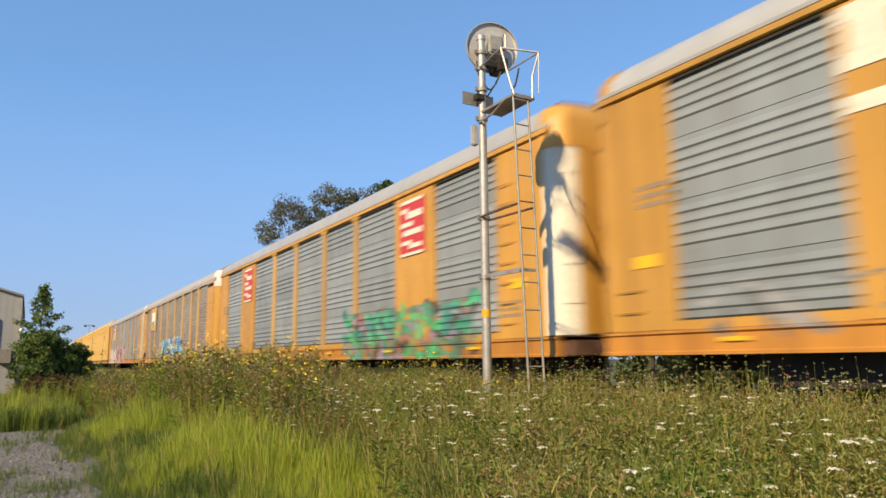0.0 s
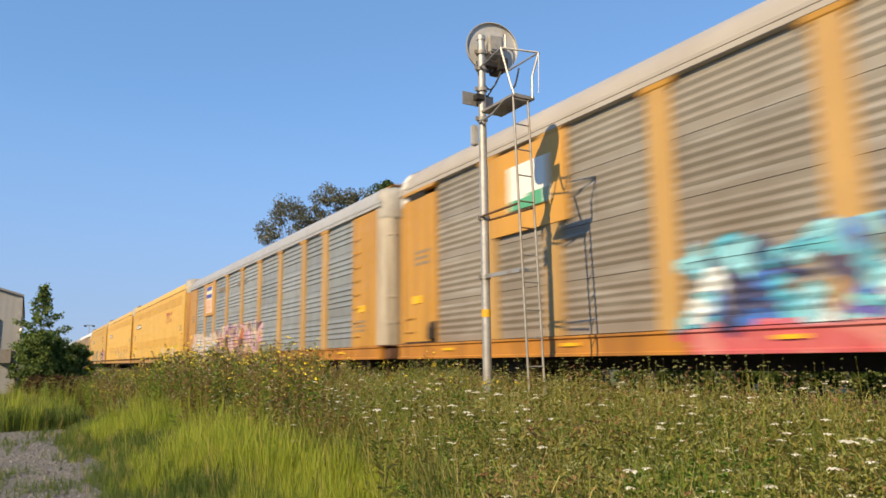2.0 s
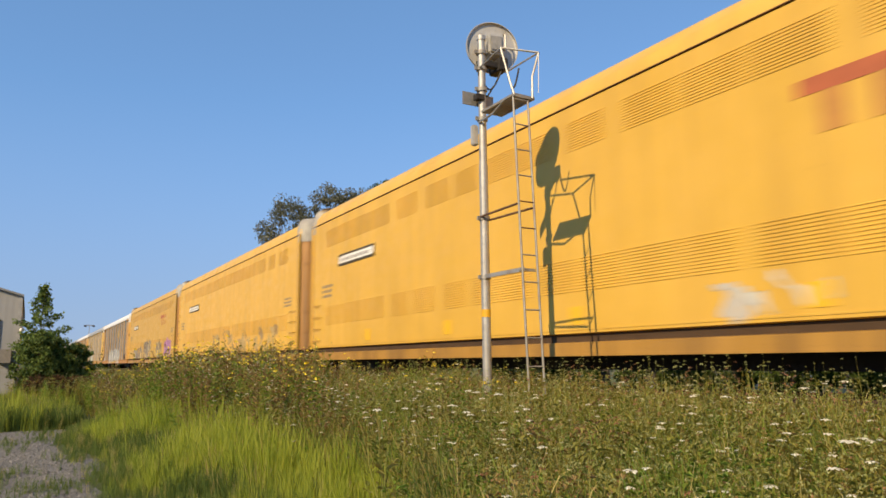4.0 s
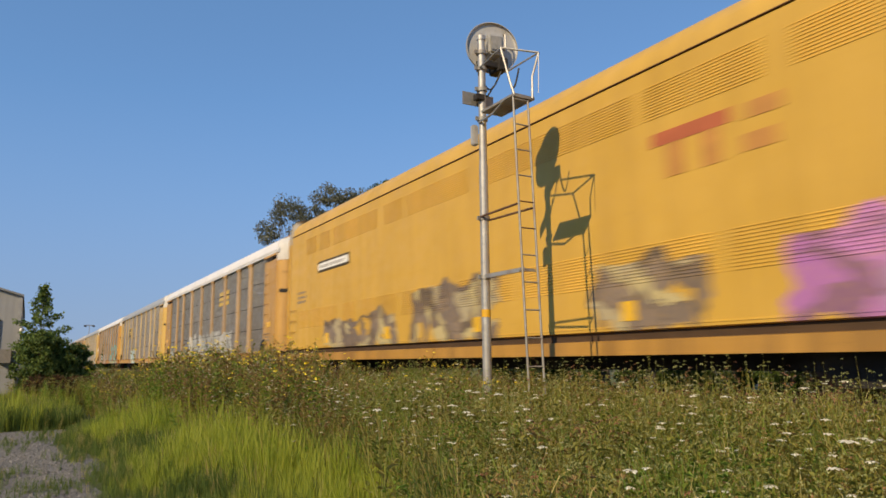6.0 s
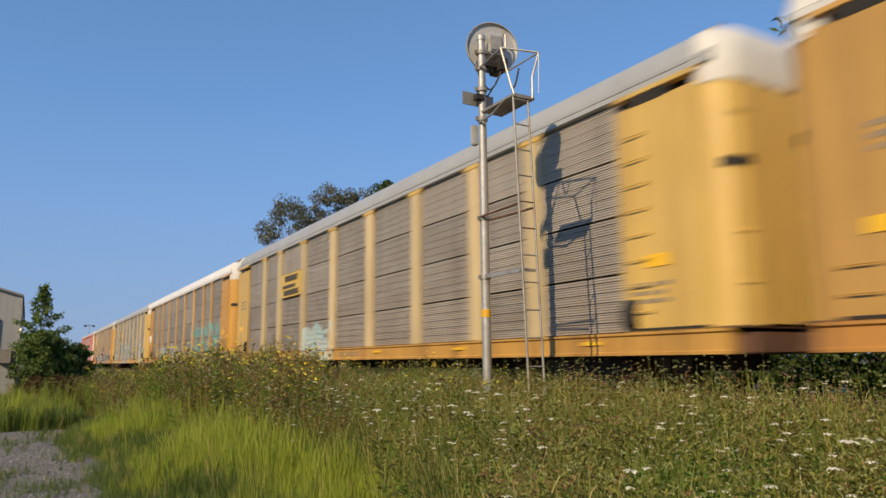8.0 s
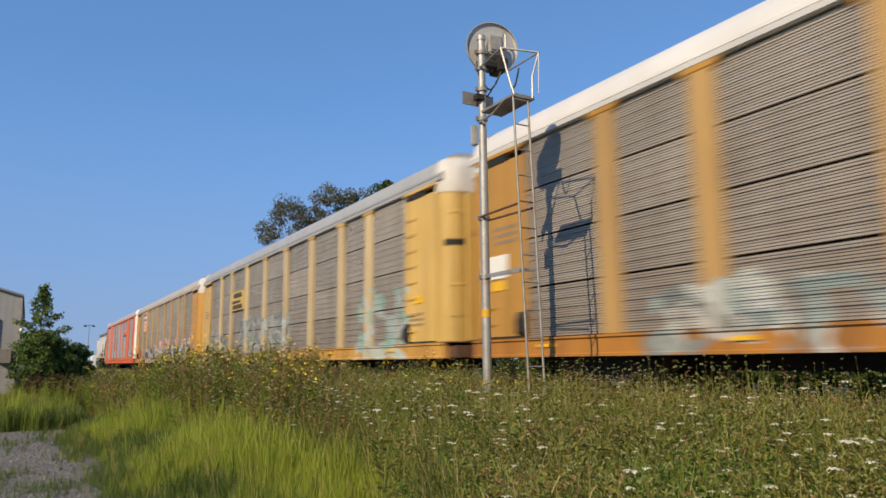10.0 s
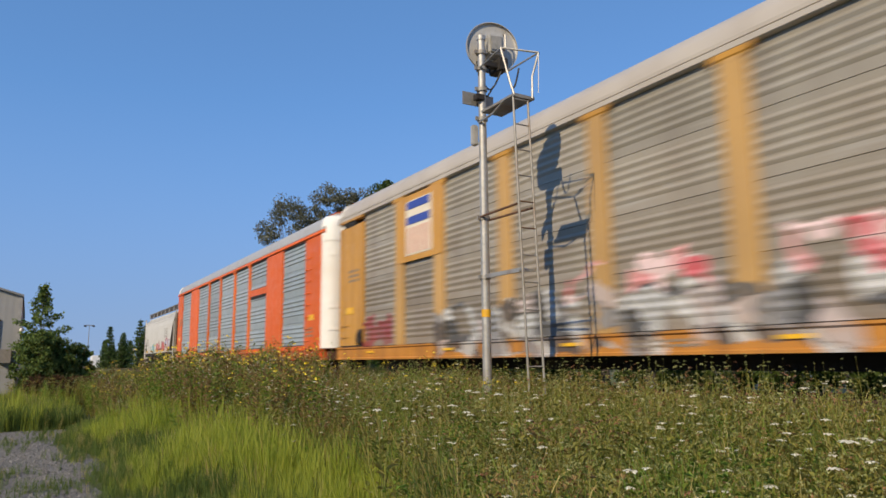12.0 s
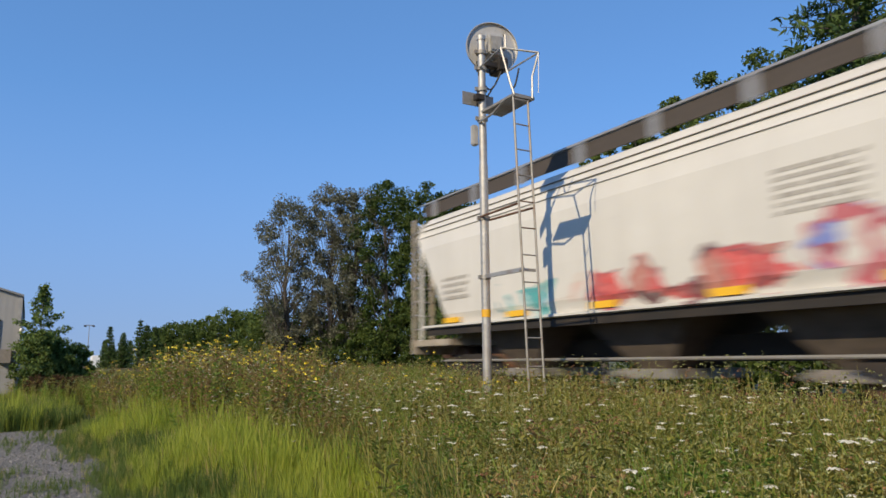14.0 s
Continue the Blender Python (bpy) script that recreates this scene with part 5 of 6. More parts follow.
def build_trees():
    # tall thin-leaved clump behind the track
    for i, (x, y, h, w) in enumerate(((-48.6, 15.7, 13.7, 3.0), (-47.2, 18.1, 14.6, 2.7), (-46.4, 20.0, 14.7, 2.7))):
        broad_tree("poplar_tree", "tall sparse grey-green poplar with thin foliage", (x, y, 0), h, w, LEAF_GREY, 16000, 0.088, 1 + i, 100, 0.12, 0.66)
    for i, (x, y, h, w) in enumerate(((-44.6, 21.6, 14.4, 2.8), (-43.2, 23.6, 14.2, 2.8), (-42.0, 25.6, 13.6, 2.6))):
        broad_tree("maple_tree", "dense dark green broadleaf tree beside the poplars", (x, y, 0), h, w, LEAF_DEEP, 15000, 0.115, 14 + i, 90, 0.08, 0.75)
    rnd = random.Random(3)
    for i in range(11):
        broad_tree("roadside_shrub", "dark green shrub along the far side of the track", (-52 + i * 1.1 + rnd.uniform(-0.4, 0.4), 14.6 + i * 1.0, 0), rnd.uniform(3.4, 5.8), 1.7, LEAF_MID if i % 3 == 0 else LEAF_DEEP, 5200, 0.095, 30 + i, 44, 0.05, 0.9)
    # far woods along the line
    for i in range(16):
        x = -104 + i * 1.3
        broad_tree("far_tree", "mid-green broadleaf tree in the distance", (x, 15.2 + i * 0.75, 0), 6.0 + 3.0 * i / 16 + rnd.uniform(-1.0, 1.0), rnd.uniform(2.0, 2.9), LEAF_MID if i % 2 else LEAF_DEEP, 3200, 0.16, 50 + i, 40, 0.06, 0.85)
    for i, (x, y, h, s) in enumerate(((-106, 14.2, 6.9, 1.6), (-112, 9.4, 4.9, 1.1), (-114, 12.0, 6.2, 1.4), (-100, 15.6, 6.4, 1.5), (-116, 13.2, 5.0, 1.6), (-118, 11.0, 4.4, 1.6), (-104, 9.3, 6.6, 1.3), (-107, 11.2, 5.2, 1.5), (-101, 12.6, 7.4, 1.5), (-103, 13.6, 6.8, 1.7), (-96, 13.8, 6.2, 1.9))):
        conifer("spruce_tree", "dark pointed spruce in the distance", (x, y, 0), h, s, 0.20, 70 + i, 16, 26, 0.05)
    # behind the train, close on the camera's side of the woods
    conifer("pine_tree", "tall dark green pine with upswept boughs", (-11.2, 21.6, 0), 17.5, 5.6, 0.14, 90, 26, 170, 0.2)
    conifer("pine_tree", "tall dark green pine with upswept boughs", (-5.0, 24.5, 0), 18.5, 5.4, 0.15, 91, 24, 90, 0.2)
    for i, (x, y, h, s) in enumerate(((-15.0, 22.6, 12.9, 1.7), (-16.4, 21.4, 12.3, 1.4), (-17.8, 21.0, 11.7, 1.2), (-19.2, 20.2, 11.0, 1.0), (-20.9, 19.6, 10.6, 0.9), (-12.8, 23.5, 13.6, 2.2))):
        broad_tree("young_maple", "slender green young tree behind the track", (x, y, 0), h, s, LEAF_MID, 8500, 0.085, 100 + i, 60, 0.3, 0.8)
    for i in range(12):
        broad_tree("roadside_shrub", "dark green shrub along the far side of the track", (-34 + i * 3.4 + rnd.uniform(-0.6, 0.6), 20.5 + rnd.uniform(-0.8, 0.8), 0), rnd.uniform(3.0, 4.6), 2.1, LEAF_DEEP, 3600, 0.11, 150 + i, 36, 0.03, 0.9)
    # bush and sapling by the shed
    for i, (x, y, h, w) in enumerate(((-28.3, 0.30, 2.7, 0.72), (-28.8, 0.85, 2.5, 0.8), (-29.3, 1.45, 2.3, 0.72), (-29.4, 0.55, 2.75, 0.8))):
        broad_tree("bush", "dense dark green bush beside the shed", (x, y, 0), h, w, LEAF_BUSH, 8000, 0.055, 120 + i, 70, 0.03, 0.9)
    for i, (x, y) in enumerate(((-27.6, 0.35), (-27.7, 0.9), (-27.9, 1.5), (-28.3, 2.0))):
        broad_tree("low_bush", "low russet-brown bush at the foot of the green ones", (x, y, 0), 1.15, 0.5, RUSSET, 2600, 0.04, 140 + i, 40, 0.03, 0.9)
    spire("sapling", "slim leafy sapling with a pointed top above the bushes", (-29.2, 0.34, 0), 4.4, 1.0, LEAF_BUSH, 130)


build_trees()

# ---- weeds and grass ----
GRASS_LIME = leafy("lime_grass", (0.25, 0.31, 0.03), (0.54, 0.55, 0.10), 0.5, patch=(0.34, 0.40, 0.05))
GRASS_DRY = leafy("dry_grass", (0.30, 0.24, 0.07), (0.56, 0.46, 0.18), 0.4)
STEM = leafy("weed_stem", (0.17, 0.19, 0.035), (0.34, 0.31, 0.08), 0.3)
WEED_LEAF = leafy("weed_leaf", (0.18, 0.21, 0.03), (0.45, 0.43, 0.10), 0.5, patch=(0.39, 0.32, 0.09))
BROWN_LEAF = leafy("brown_leaf", (0.20, 0.14, 0.035), (0.46, 0.36, 0.11), 0.45)
UMBEL = leafy("white_umbel", (0.64, 0.59, 0.43), (0.84, 0.79, 0.64), 0.25)
UMBEL_GREEN = leafy("green_umbel", (0.20, 0.22, 0.06), (0.40, 0.39, 0.17), 0.3)
GOLD = leafy("yellow_flower", (0.84, 0.58, 0.02), (0.92, 0.74, 0.10), 0.3)
RUST_SEED = leafy("rusty_seed_head", (0.20, 0.09, 0.045), (0.34, 0.18, 0.09), 0.2)
WEED_GREEN = leafy("fresh_green_leaf", (0.13, 0.23, 0.025), (0.32, 0.44, 0.08), 0.5)
GRASS_DEEP = leafy("deep_green_grass", (0.06, 0.105, 0.02), (0.19, 0.24, 0.055), 0.4)
RED_BROWN = leafy("red_brown_leaf", (0.21, 0.125, 0.05), (0.50, 0.34, 0.14), 0.4)
MATS = [GRASS_LIME, GRASS_DRY, STEM, WEED_LEAF, BROWN_LEAF, UMBEL, UMBEL_GREEN, GOLD, RUST_SEED, WEED_GREEN, GRASS_DEEP, RED_BROWN]


class Plant:
    """Triangles of one plant, with a material number for each."""

    def __init__(self, seed):
        self.v, self.f, self.m, self.r = [], [], [], random.Random(seed)

    def ribbon(self, pts, w, m):
        """A tapering blade along pts."""
        a = self.r.uniform(0, 6.28)
        side = Vector((math.cos(a), math.sin(a), 0))
        n = len(self.v)
        k = len(pts)
        for i, p in enumerate(pts[:-1]):
            ww = w * (1 - 0.6 * i / (k - 1))
            self.v += [tuple(Vector(p) - side * ww), tuple(Vector(p) + side * ww)]
        self.v.append(tuple(pts[-1]))
        for i in range(k - 2):
            q = n + 2 * i
            self.f += [(q, q + 1, q + 3), (q, q + 3, q + 2)]
            self.m += [m, m]
        q = n + 2 * (k - 2)
        self.f.append((q, q + 1, q + 2))
        self.m.append(m)

    def leaf(self, p, d, length, w, m):
        d = Vector(d).normalized()
        s = d.cross(Vector((0, 0, 1)))
        s = s.normalized() if s.length > 0.01 else Vector((1, 0, 0))
        p = Vector(p)
        n = len(self.v)
        mid = p + d * length * 0.5 + Vector((0, 0, 0.02))
        self.v += [tuple(p), tuple(mid + s * w), tuple(p + d * length), tuple(mid - s * w)]
        self.f += [(n, n + 1, n + 2), (n, n + 2, n + 3)]
        self.m += [m, m]

    def umbel(self, p, r, m, florets=9, sag=0.45, petal=0.36):
        """A shallow dome of small petals, each facing its own way."""
        p = Vector(p)
        for i in range(florets):
            a, q = i * 2.4, math.sqrt((i + 0.3) / florets)
            c = p + Vector((math.cos(a) * q * r, math.sin(a) * q * r, -q * q * r * sag))
            up = (Vector((math.cos(a) * q, math.sin(a) * q, 0.35 if sag > 0.3 else 1.6)) + Vector((self.r.uniform(-.4, .4), self.r.uniform(-.4, .4), 0))).normalized()
            s1 = up.orthogonal().normalized() * r * petal
            s2 = up.cross(s1)
            n = len(self.v)
            self.v += [tuple(c + s1), tuple(c + s2), tuple(c - s1), tuple(c - s2)]
            self.f += [(n, n + 1, n + 2), (n, n + 2, n + 3)]
            self.m += [m, m]

    def arrays(self):
        return np.array(self.v), np.array(self.f), np.array(self.m)


def tuft(seed, h, blades, spread, w, m, droop=0.35):
    p = Plant(seed)
    for _ in range(blades):
        a, r = p.r.uniform(0, 6.28), spread * math.sqrt(p.r.random())
        x, y = math.cos(a) * r, math.sin(a) * r
        b = a + p.r.uniform(-1, 1)
        hh = h * p.r.uniform(0.55, 1.1)
        out = hh * droop * p.r.uniform(0.2, 1.0)
        d = Vector((math.cos(b), math.sin(b), 0))
        p.ribbon([Vector((x, y, 0)), Vector((x, y, hh * 0.5)) + d * out * 0.25, Vector((x, y, hh * 0.85)) + d * out * 0.65, Vector((x, y, hh * (1.02 - 0.25 * droop))) + d * out], w, m)
    return p.arrays()


def lace(seed, h, flower=5, n_flowers=4, leaf=3):
    """Wild carrot: branching stems, feathery leaves, flat flower heads."""
    p = Plant(seed)
    for k in range(n_flowers):
        a = p.r.uniform(0, 6.28)
        hh = h * (1.0 if k == 0 else p.r.uniform(0.5, 1.0))
        out = 0.0 if k == 0 else p.r.uniform(0.06, 0.2)
        d = Vector((math.cos(a), math.sin(a), 0))
        base = Vector((0, 0, 0)) if k == 0 else Vector((0, 0, h * p.r.uniform(0.2, 0.5)))
        tip = Vector((d.x * out, d.y * out, hh))
        mid = base.lerp(tip, 0.5) + d * out * 0.3
        p.ribbon([base, mid, tip], 0.0045, 2)
        fm = flower if flower == 5 and (k == 0 or p.r.random() < 0.3) else (6 if p.r.random() < 0.88 else 8)
        if fm == 5:
            p.umbel(tip, p.r.uniform(0.012, 0.038), 5, 14, 0.26, 0.30)
        else:
            p.umbel(tip, p.r.uniform(0.007, 0.018), fm, 6)
    for _ in range(16):
        z = h * p.r.uniform(0.05, 0.8)
        a = p.r.uniform(0, 6.28)
        length = p.r.uniform(0.06, 0.17) * (1.2 - z / h)
        p.leaf((0, 0, z), (math.cos(a), math.sin(a), p.r.uniform(0.1, 0.9)), length, length * 0.14, leaf)
        p.leaf((math.cos(a) * length * 0.4, math.sin(a) * length * 0.4, z + 0.03), (math.cos(a + 0.9), math.sin(a + 0.9), 0.5), length * 0.6, length * 0.1, leaf)
    return p.arrays()


def leafy_weed(seed, h, top, leaf, n=34, heads=10, width=0.22):
    """Bushy upright weed: many narrow leaves, a loose head of small flowers."""
    p = Plant(seed)
    for k in range(3):
        a = p.r.uniform(0, 6.28)
        d = Vector((math.cos(a), math.sin(a), 0)) * p.r.uniform(0.02, 0.16)
        hh = h * p.r.uniform(0.75, 1.0)
        tip = Vector((d.x, d.y, hh))
        p.ribbon([Vector((0, 0, 0)), Vector((d.x * 0.4, d.y * 0.4, hh * 0.5)), tip], 0.006, 2)
        for _ in range(n // 3):
            s = p.r.uniform(0.12, 0.95)
            b = p.r.uniform(0, 6.28)
            length = p.r.uniform(0.05, 0.115) * (1.15 - 0.6 * s)
            p.leaf((d.x * s, d.y * s, hh * s), (math.cos(b), math.sin(b), p.r.uniform(-0.1, 0.8)), length, length * width, leaf)
        for _ in range(p.r.choice((0, 1, 1)) if top == 7 else heads // 3):
            q = tip + Vector((p.r.uniform(-0.07, 0.07), p.r.uniform(-0.07, 0.07), p.r.uniform(-0.16, 0.03)))
            p.umbel(q, p.r.uniform(0.020, 0.042) if top == 7 else p.r.uniform(0.010, 0.024), top, 4)
    return p.arrays()


def scatter(name, label, category, plants, spots, seed, lean=0.12):
    """One mesh of many plants: spots are (x, y, z, scale, which)."""
    nr = np.random.default_rng(seed)
    vs, fs, ms, base = [], [], [], 0
    for x, y, z, s, k in spots:
        v, f, m = plants[k]
        a = nr.uniform(0, 6.283)
        ca, sa = math.cos(a), math.sin(a)
        lx, ly = nr.normal(0, lean, 2)
        w = v * s
        q = np.empty_like(w)
        q[:, 0] = w[:, 0] * ca - w[:, 1] * sa + lx * w[:, 2] + x
        q[:, 1] = w[:, 0] * sa + w[:, 1] * ca + ly * w[:, 2] + y
        q[:, 2] = w[:, 2] + z
        vs.append(q)
        fs.append(f + base)
        ms.append(m)
        base += len(v)
    me = mesh_from(name, np.concatenate(vs), np.concatenate(fs), MATS, np.concatenate(ms))
    tagged(new(name, me), label, category, kind="stuff")


def lime_edge(x):
    """How far the bright grass reaches towards the track."""
    return 1.9 + 0.19 * (x + 15.5) if x < -7.2 else 3.48 - 0.27 * (x + 7.2)


def yard_edge(x):
    return 0.75 + 0.22 * math.sin(x * 0.9) + 0.9 * max(0, (x + 10.5) / 4)


def in_view(x, y, near):
    r = math.hypot(x, y)
    if r < near or x > -0.2:
        return False
    b = math.atan2(y, -x)
    return -0.12 < b < 1.16


def build_weeds():
    rnd = random.Random(12)

    def sow(n, x0, x1, y0, y1, ok):
        out = []
        for _ in range(n):
            x, y = rnd.uniform(x0, x1), rnd.uniform(y0, y1)
            if ok(x, y):
                out.append((x, y))
        return out

    # bright grass beside the yard: upright clumps that grow taller away from the gravel
    limes = [tuft(i, 0.62 + 0.05 * i, 15, 0.12, 0.0052, 0, 0.14 + 0.06 * (i % 4)) for i in range(6)] + [tuft(9, 0.66, 12, 0.10, 0.004, 1, 0.25)] + [tuft(10 + i, 0.60, 17, 0.13, 0.006, 10, 0.35) for i in range(2)]
    spots = []
    for x, y in sow(15500, -26, -2.2, 0.2, 4.2, lambda x, y: in_view(x, y, 2.9) and y < lime_edge(x) + rnd.gauss(0, 0.2) + 0.3 * math.sin(x * 1.7) and (y > yard_edge(x) + rnd.gauss(0.1, 0.12) or x < -18.8)):
        rise = min(1.0, max(0.0, (y - yard_edge(x)) / 1.5)) if x > -18.8 else 0.55
        clump = noise.noise((x * 1.5, y * 1.5, 0.0))
        tall = (0.20 + 1.0 * rise) * (1.0 - 0.42 * min(1.0, max(0.0, (x + 13.5) / 7.5))) * (1.0 + 0.34 * clump + 0.14 * noise.noise((x * 4.0, y * 4.0, 5.0)))
        deep = noise.noise((x * 0.7, y * 0.9, 21.0)) + rnd.gauss(0, 0.15) > (0.16 if rise > 0.6 else (-0.05 if rise > 0.3 else -0.25)) - (0.6 if x < -16.5 else 0.0)
        dry = rnd.random() < (0.16 if rise < 0.35 else 0.08)
        spots.append((x, y, ground_height(x, y), rnd.uniform(0.75, 1.12) * tall, 6 if dry else (7 + rnd.randrange(2) if deep else rnd.randrange(6))))
    for x, y in sow(5000, -29.6, -18.9, -3.2, 1.2, lambda x, y: in_view(x, y, 4)):
        spots.append((x, y, 0, rnd.uniform(0.5, 0.95) * (1 + 0.4 * noise.noise((x * 0.9, y * 1.4, 2.0))), 7 + rnd.randrange(2) if rnd.random() < 0.75 else rnd.randrange(7)))
    for cx, cy, r, n in ((-13.0, 0.72, 0.35, 60), (-15.5, -0.3, 0.7, 60), (-12.0, -0.5, 0.6, 50), (-10.2, 0.9, 0.8, 90), (-9.6, -0.2, 0.5, 40), (-17.5, 0.4, 0.6, 60), (-10.0, 0.3, 0.3, 40), (-9.0, 1.0, 0.35, 50), (-16.5, 0.3, 0.25, 25), (-11.4, -0.1, 0.25, 20)):
        for _ in range(n):
            spots.append((cx + rnd.gauss(0, r), cy + rnd.gauss(0, r * 0.4), 0, rnd.uniform(0.12, 0.30), 6 + rnd.randrange(3) if rnd.random() < 0.3 else 7 + rnd.randrange(2)))
    scatter("bright_grass", "tall lime-green grass standing in the sun", "grass", limes, spots, 1, 0.11)

    # wild carrot field: most heads green, white ones in drifts
    laces = [lace(20 + i, 1.0, 5, rnd.choice((2, 3, 4))) for i in range(4)] + [lace(40 + i, 1.0, 6, 3, 3 if i % 3 else 9) for i in range(6)]
    spots = []
    for x, y in sow(6000, -15, -0.3, 1.4, 7.5, lambda x, y: in_view(x, y, 2.5) and y > lime_edge(x) - 0.1 + rnd.gauss(0, 0.25) and x > -11.5 + rnd.gauss(0, 1.2)):
        k = (1.0 if y < 4.5 else 1.0 - 0.16 * min(1, (y - 4.5) / 1.5) * (x > -9)) * (1.16 if rnd.random() < 0.07 else 1.0) * (1 + 0.25 * noise.noise((x * 1.1, y * 1.1, 7.0)))
        white = rnd.random() < (0.05 + 0.34 * max(0.0, noise.noise((x * 0.9, y * 0.9, 31.0)) + 0.15)) * (0.35 if math.hypot(x, y) < 3.7 else (2.6 if y < 4.6 else 1.5))
        spots.append((x, y, ground_height(x, y), k * rnd.uniform(0.60, 1.02) * (1.06 if white else 1.0), rnd.randrange(4) if white else 4 + rnd.randrange(6)))
    scatter("wild_carrot_field", "wild carrot weeds with flat white flower heads", "weeds", laces, spots, 2, 0.10)

    # bushy green and browning weeds between them
    bushes = [leafy_weed(60 + i, 0.85, 6, 3, 40, 9) for i in range(3)] + [leafy_weed(65 + i, 0.85, 6, 9, 44, 3, 0.26) for i in range(2)] + [leafy_weed(70 + i, 0.9, 8, 4 if i else 11, 30, 8, 0.14) for i in range(2)]
    spots = []
    for x, y in sow(11000, -17, -0.3, 1.4, 7.6, lambda x, y: in_view(x, y, 2.4) and y > lime_edge(x) + rnd.gauss(0, 0.2)):
        n = noise.noise((x * 0.8, y * 0.8, 3.0)) + rnd.gauss(0, 0.15)
        g = noise.noise((x * 0.6, y * 0.6, 41.0)) + rnd.gauss(0, 0.12)
        b = math.atan2(y, -x)
        fresh = g > 0.14 or (0.36 < b < 0.52 and x < -9.5)
        spots.append((x, y, ground_height(x, y), rnd.uniform(0.6, 1.08) * ((0.85 if x > -9 else 1.05) if y > 5.2 else 1.0) * (1 + 0.38 * noise.noise((x * 0.9, y * 0.9, 11.0))), 3 + rnd.randrange(2) if fresh else (5 + rnd.randrange(2) if n > 0.20 else rnd.randrange(3))))
    scatter("green_weeds", "mixed green and browning weeds", "weeds", bushes, spots, 3, 0.12)
    fills = [tuft(80 + i, 0.75, 11, 0.09, 0.004, (1, 3, 9, 10)[i], 0.4) for i in range(4)]
    spots = [(x, y, ground_height(x, y), rnd.uniform(0.6, 1.25), rnd.randrange(4)) for x, y in sow(9500, -17, -0.3, 1.2, 7.8, lambda x, y: in_view(x, y, 2.3) and y > lime_edge(x) - 0.2)]
    scatter("dry_grass", "thin dry grass among the weeds", "grass", fills, spots, 4, 0.15)

    # bare stalks with small heads that stand above the rest
    stalks = [lace(202 + 3 * i, 1.0, 6, 3, 3) for i in range(5)] + [leafy_weed(220 + i, 1.0, 6 if i else 8, 3, 9, 9, 0.12) for i in range(3)]
    spots = [(x, y, ground_height(x, y), rnd.uniform(0.92, 1.25) * (1 + 0.12 * noise.noise((x * 1.3, y * 1.3, 51.0))), rnd.randrange(8)) for x, y in sow(1500, -14, -0.3, 4.2, 7.5, lambda x, y: in_view(x, y, 3.5))]
    scatter("weed_stalks", "thin upright weed stalks with small seed heads", "weeds", stalks, spots, 7, 0.07)

    # tall yellow-flowered and browning weeds towards the line
    golds = [leafy_weed(90 + i, 1.35, 7, (3, 11, 9)[i], 46, 9, 0.2) for i in range(3)] + [leafy_weed(94 + i, 1.3, (8, 6, 5)[i], 11, 60, (9, 12, 6)[i]) for i in range(3)] + [leafy_weed(98 + i, 1.25, 6, (3, 9)[i], 56, 3, 0.24) for i in range(2)]
    spots = []
    for x, y in sow(4300, -25, -8.0, 1.6, 7.2, lambda x, y: in_view(x, y, 5) and y > lime_edge(x) + 0.15 + rnd.gauss(0, 0.2) and x < -8.6 + rnd.gauss(0, 1.1)):
        far = min(1.0, max(0.0, (-x - 8) / 5))
        b = math.atan2(y, -x)
        k = 0.98 + 0.12 * far
        if 0.13 < b < 0.30:
            k *= 1.22
        elif b < 0.13:
            k *= 0.90
        elif b > 0.36:
            k *= 0.86
        flowering = rnd.random() < 0.12 + 0.75 * max(0.0, noise.noise((x * 0.55, y * 0.9, 61.0)) - 0.08)
        brown = noise.noise((x * 0.5, y * 0.8, 71.0)) + rnd.gauss(0, 0.2) > (-0.12 if 0.15 < b < 0.40 else 0.15)
        spots.append((x, y, ground_height(x, y), k * rnd.uniform(0.55, 1.10) * (1 + 0.36 * noise.noise((x * 0.8, y * 0.8, 15.0))), rnd.randrange(3) if flowering else (3 + rnd.randrange(3) if brown else 6 + rnd.randrange(2))))
    for _ in range(45):
        x, y = -18.4 + rnd.gauss(0, 0.9), 1.85 + rnd.gauss(0, 0.22)
        spots.append((x, y, 0.0, rnd.uniform(0.55, 0.8), 0 if rnd.random() < 0.7 else 2))
    scatter("yellow_flowered_weeds", "tall browning weeds with small yellow flowers", "weeds", golds, spots, 5, 0.10)
    # rough cover along the far verge and far field
    spots = []
    for _ in range(6000):
        x, y = rnd.uniform(-120, -24), rnd.uniform(-0.5, 7.0)
        if in_view(x, y, 20):
            spots.append((x, y, 0.1, rnd.uniform(0.8, 1.35), rnd.randrange(6)))
    for _ in range(7500):
        x, y = rnd.uniform(-75, 14), rnd.uniform(13.0, 18.5)
        if x > -17:
            continue
        if x > -28:
            y = 15.5 + (y - 13.0) * 0.55
        spots.append((x, y, 0.2 if x < -28 else 0.05, rnd.uniform(0.9, 1.5) * (1 if x < -28 else 0.55), rnd.randrange(6)))
    scatter("verge_weeds", "rough green weeds along the railway verge", "weeds", bushes, spots, 6, 0.12)


build_weeds()


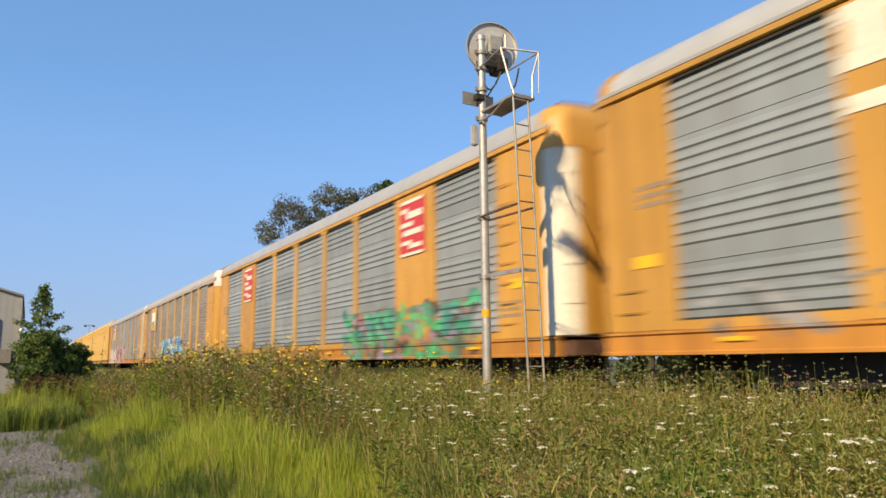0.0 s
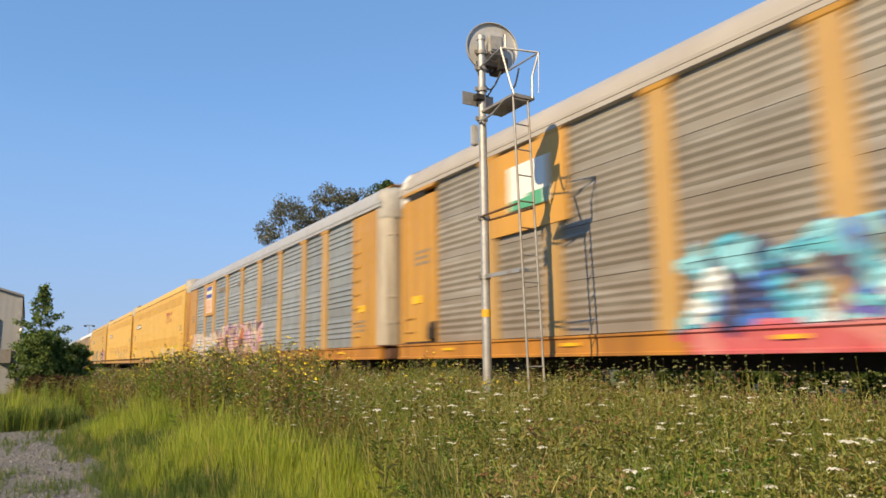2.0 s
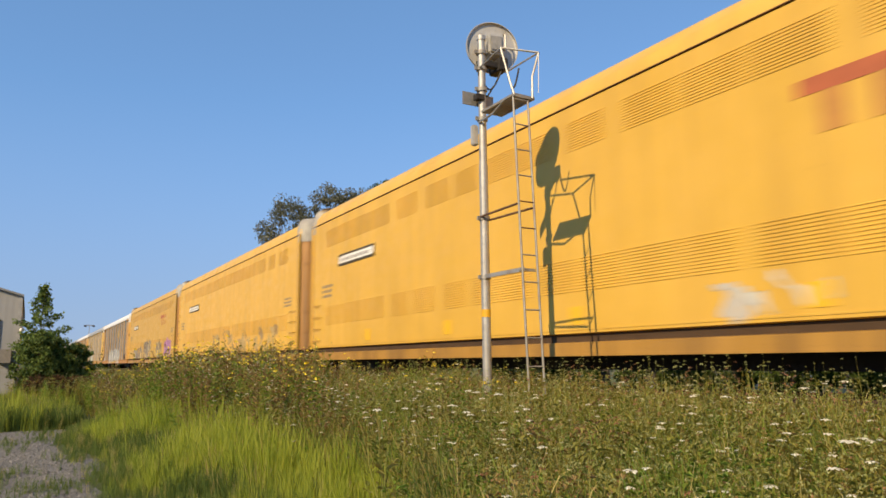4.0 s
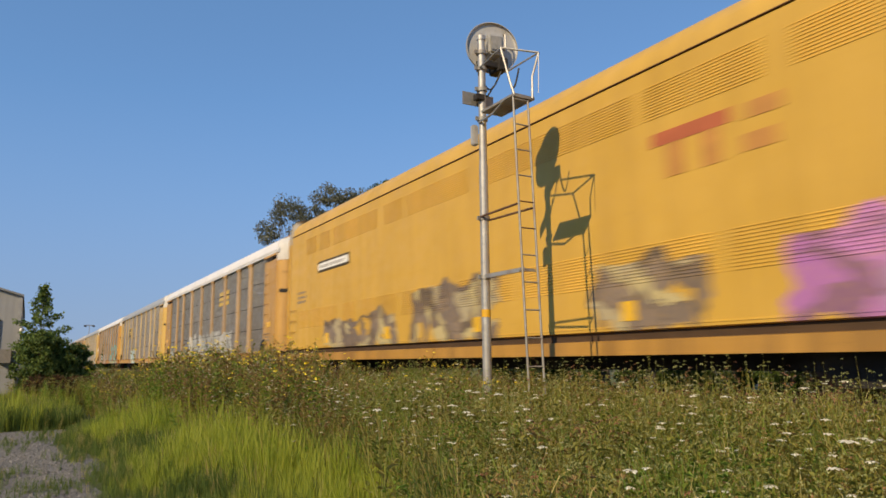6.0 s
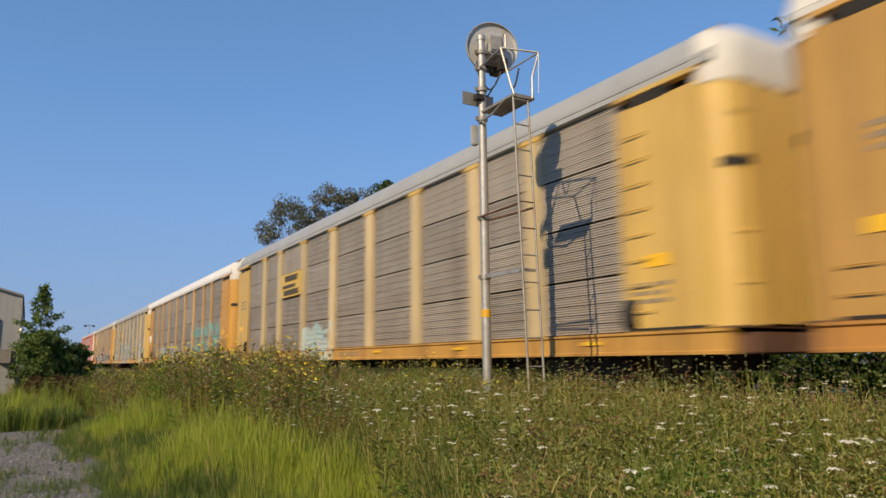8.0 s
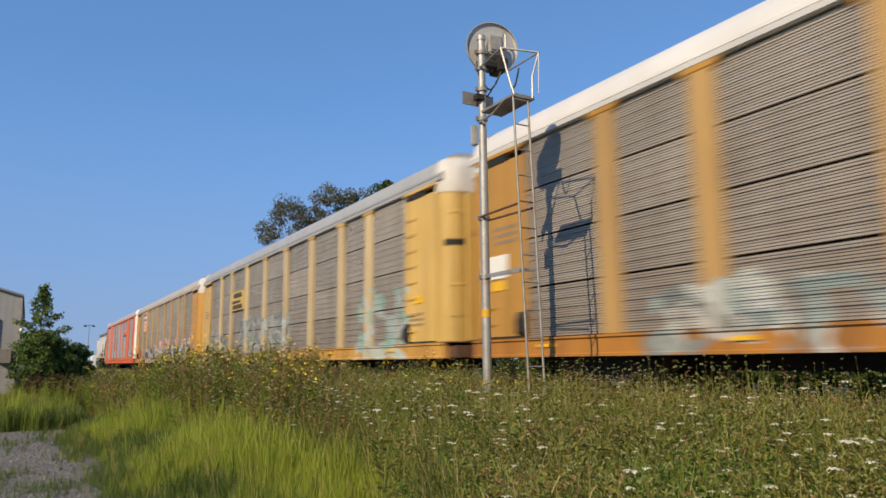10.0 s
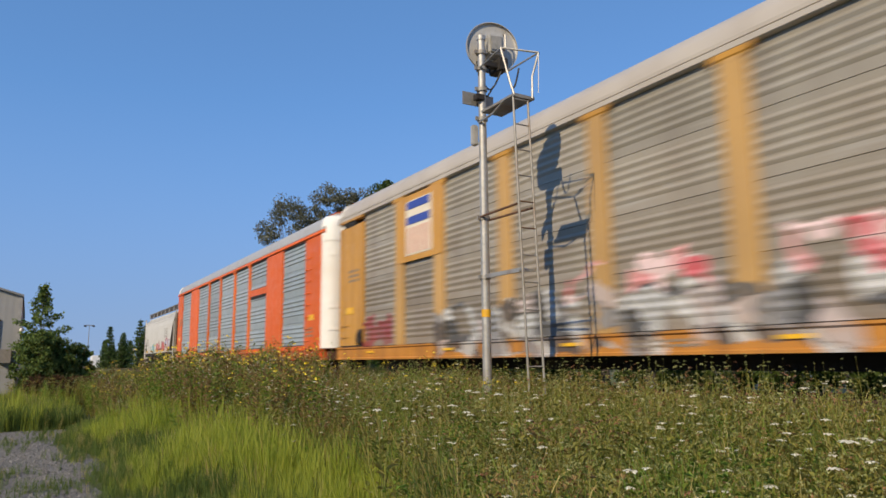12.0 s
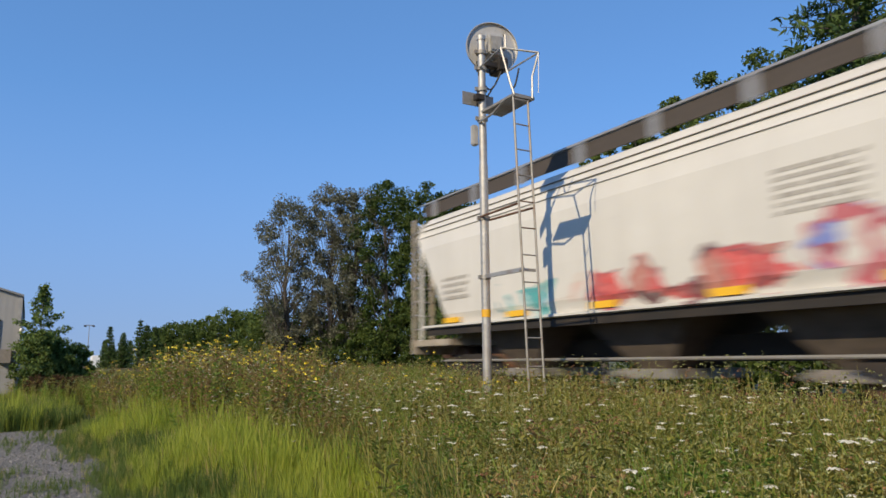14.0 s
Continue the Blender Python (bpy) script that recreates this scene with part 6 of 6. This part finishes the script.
def build_outer_field():
    """Rougher grass and weeds round and behind the standing point."""
    rnd = random.Random(77)
    kinds = [tuft(300 + i, 0.5, 14, 0.12, 0.005, i % 2, 0.35) for i in range(3)] + [leafy_weed(310 + i, 0.8, 6, 3, 30, 6) for i in range(2)]
    spots = []
    while len(spots) < 9000:
        x, y = rnd.uniform(-32, 26), rnd.uniform(-16, 7.6)
        if in_view(x, y, 2.3) or math.hypot(x, y) < 1.3 or (-20 < x < -6 and y < 1.0):
            continue
        tall = 1.15 if y > 3 else 0.6
        spots.append((x, y, ground_height(x, y), tall * rnd.uniform(0.6, 1.1), rnd.randrange(5)))
    scatter("field_grass", "rough mixed grass and weeds of the field", "grass", kinds, spots, 8, 0.15)


build_outer_field()


# ---- motion of the train ----
def motions():
    for car, front in movers:
        walk(car, [(t, pose(front + SPEED * t, SIDE, 0)) for t in (0.0, 3.5, 7.0, 10.5, 14.0)])


motions()
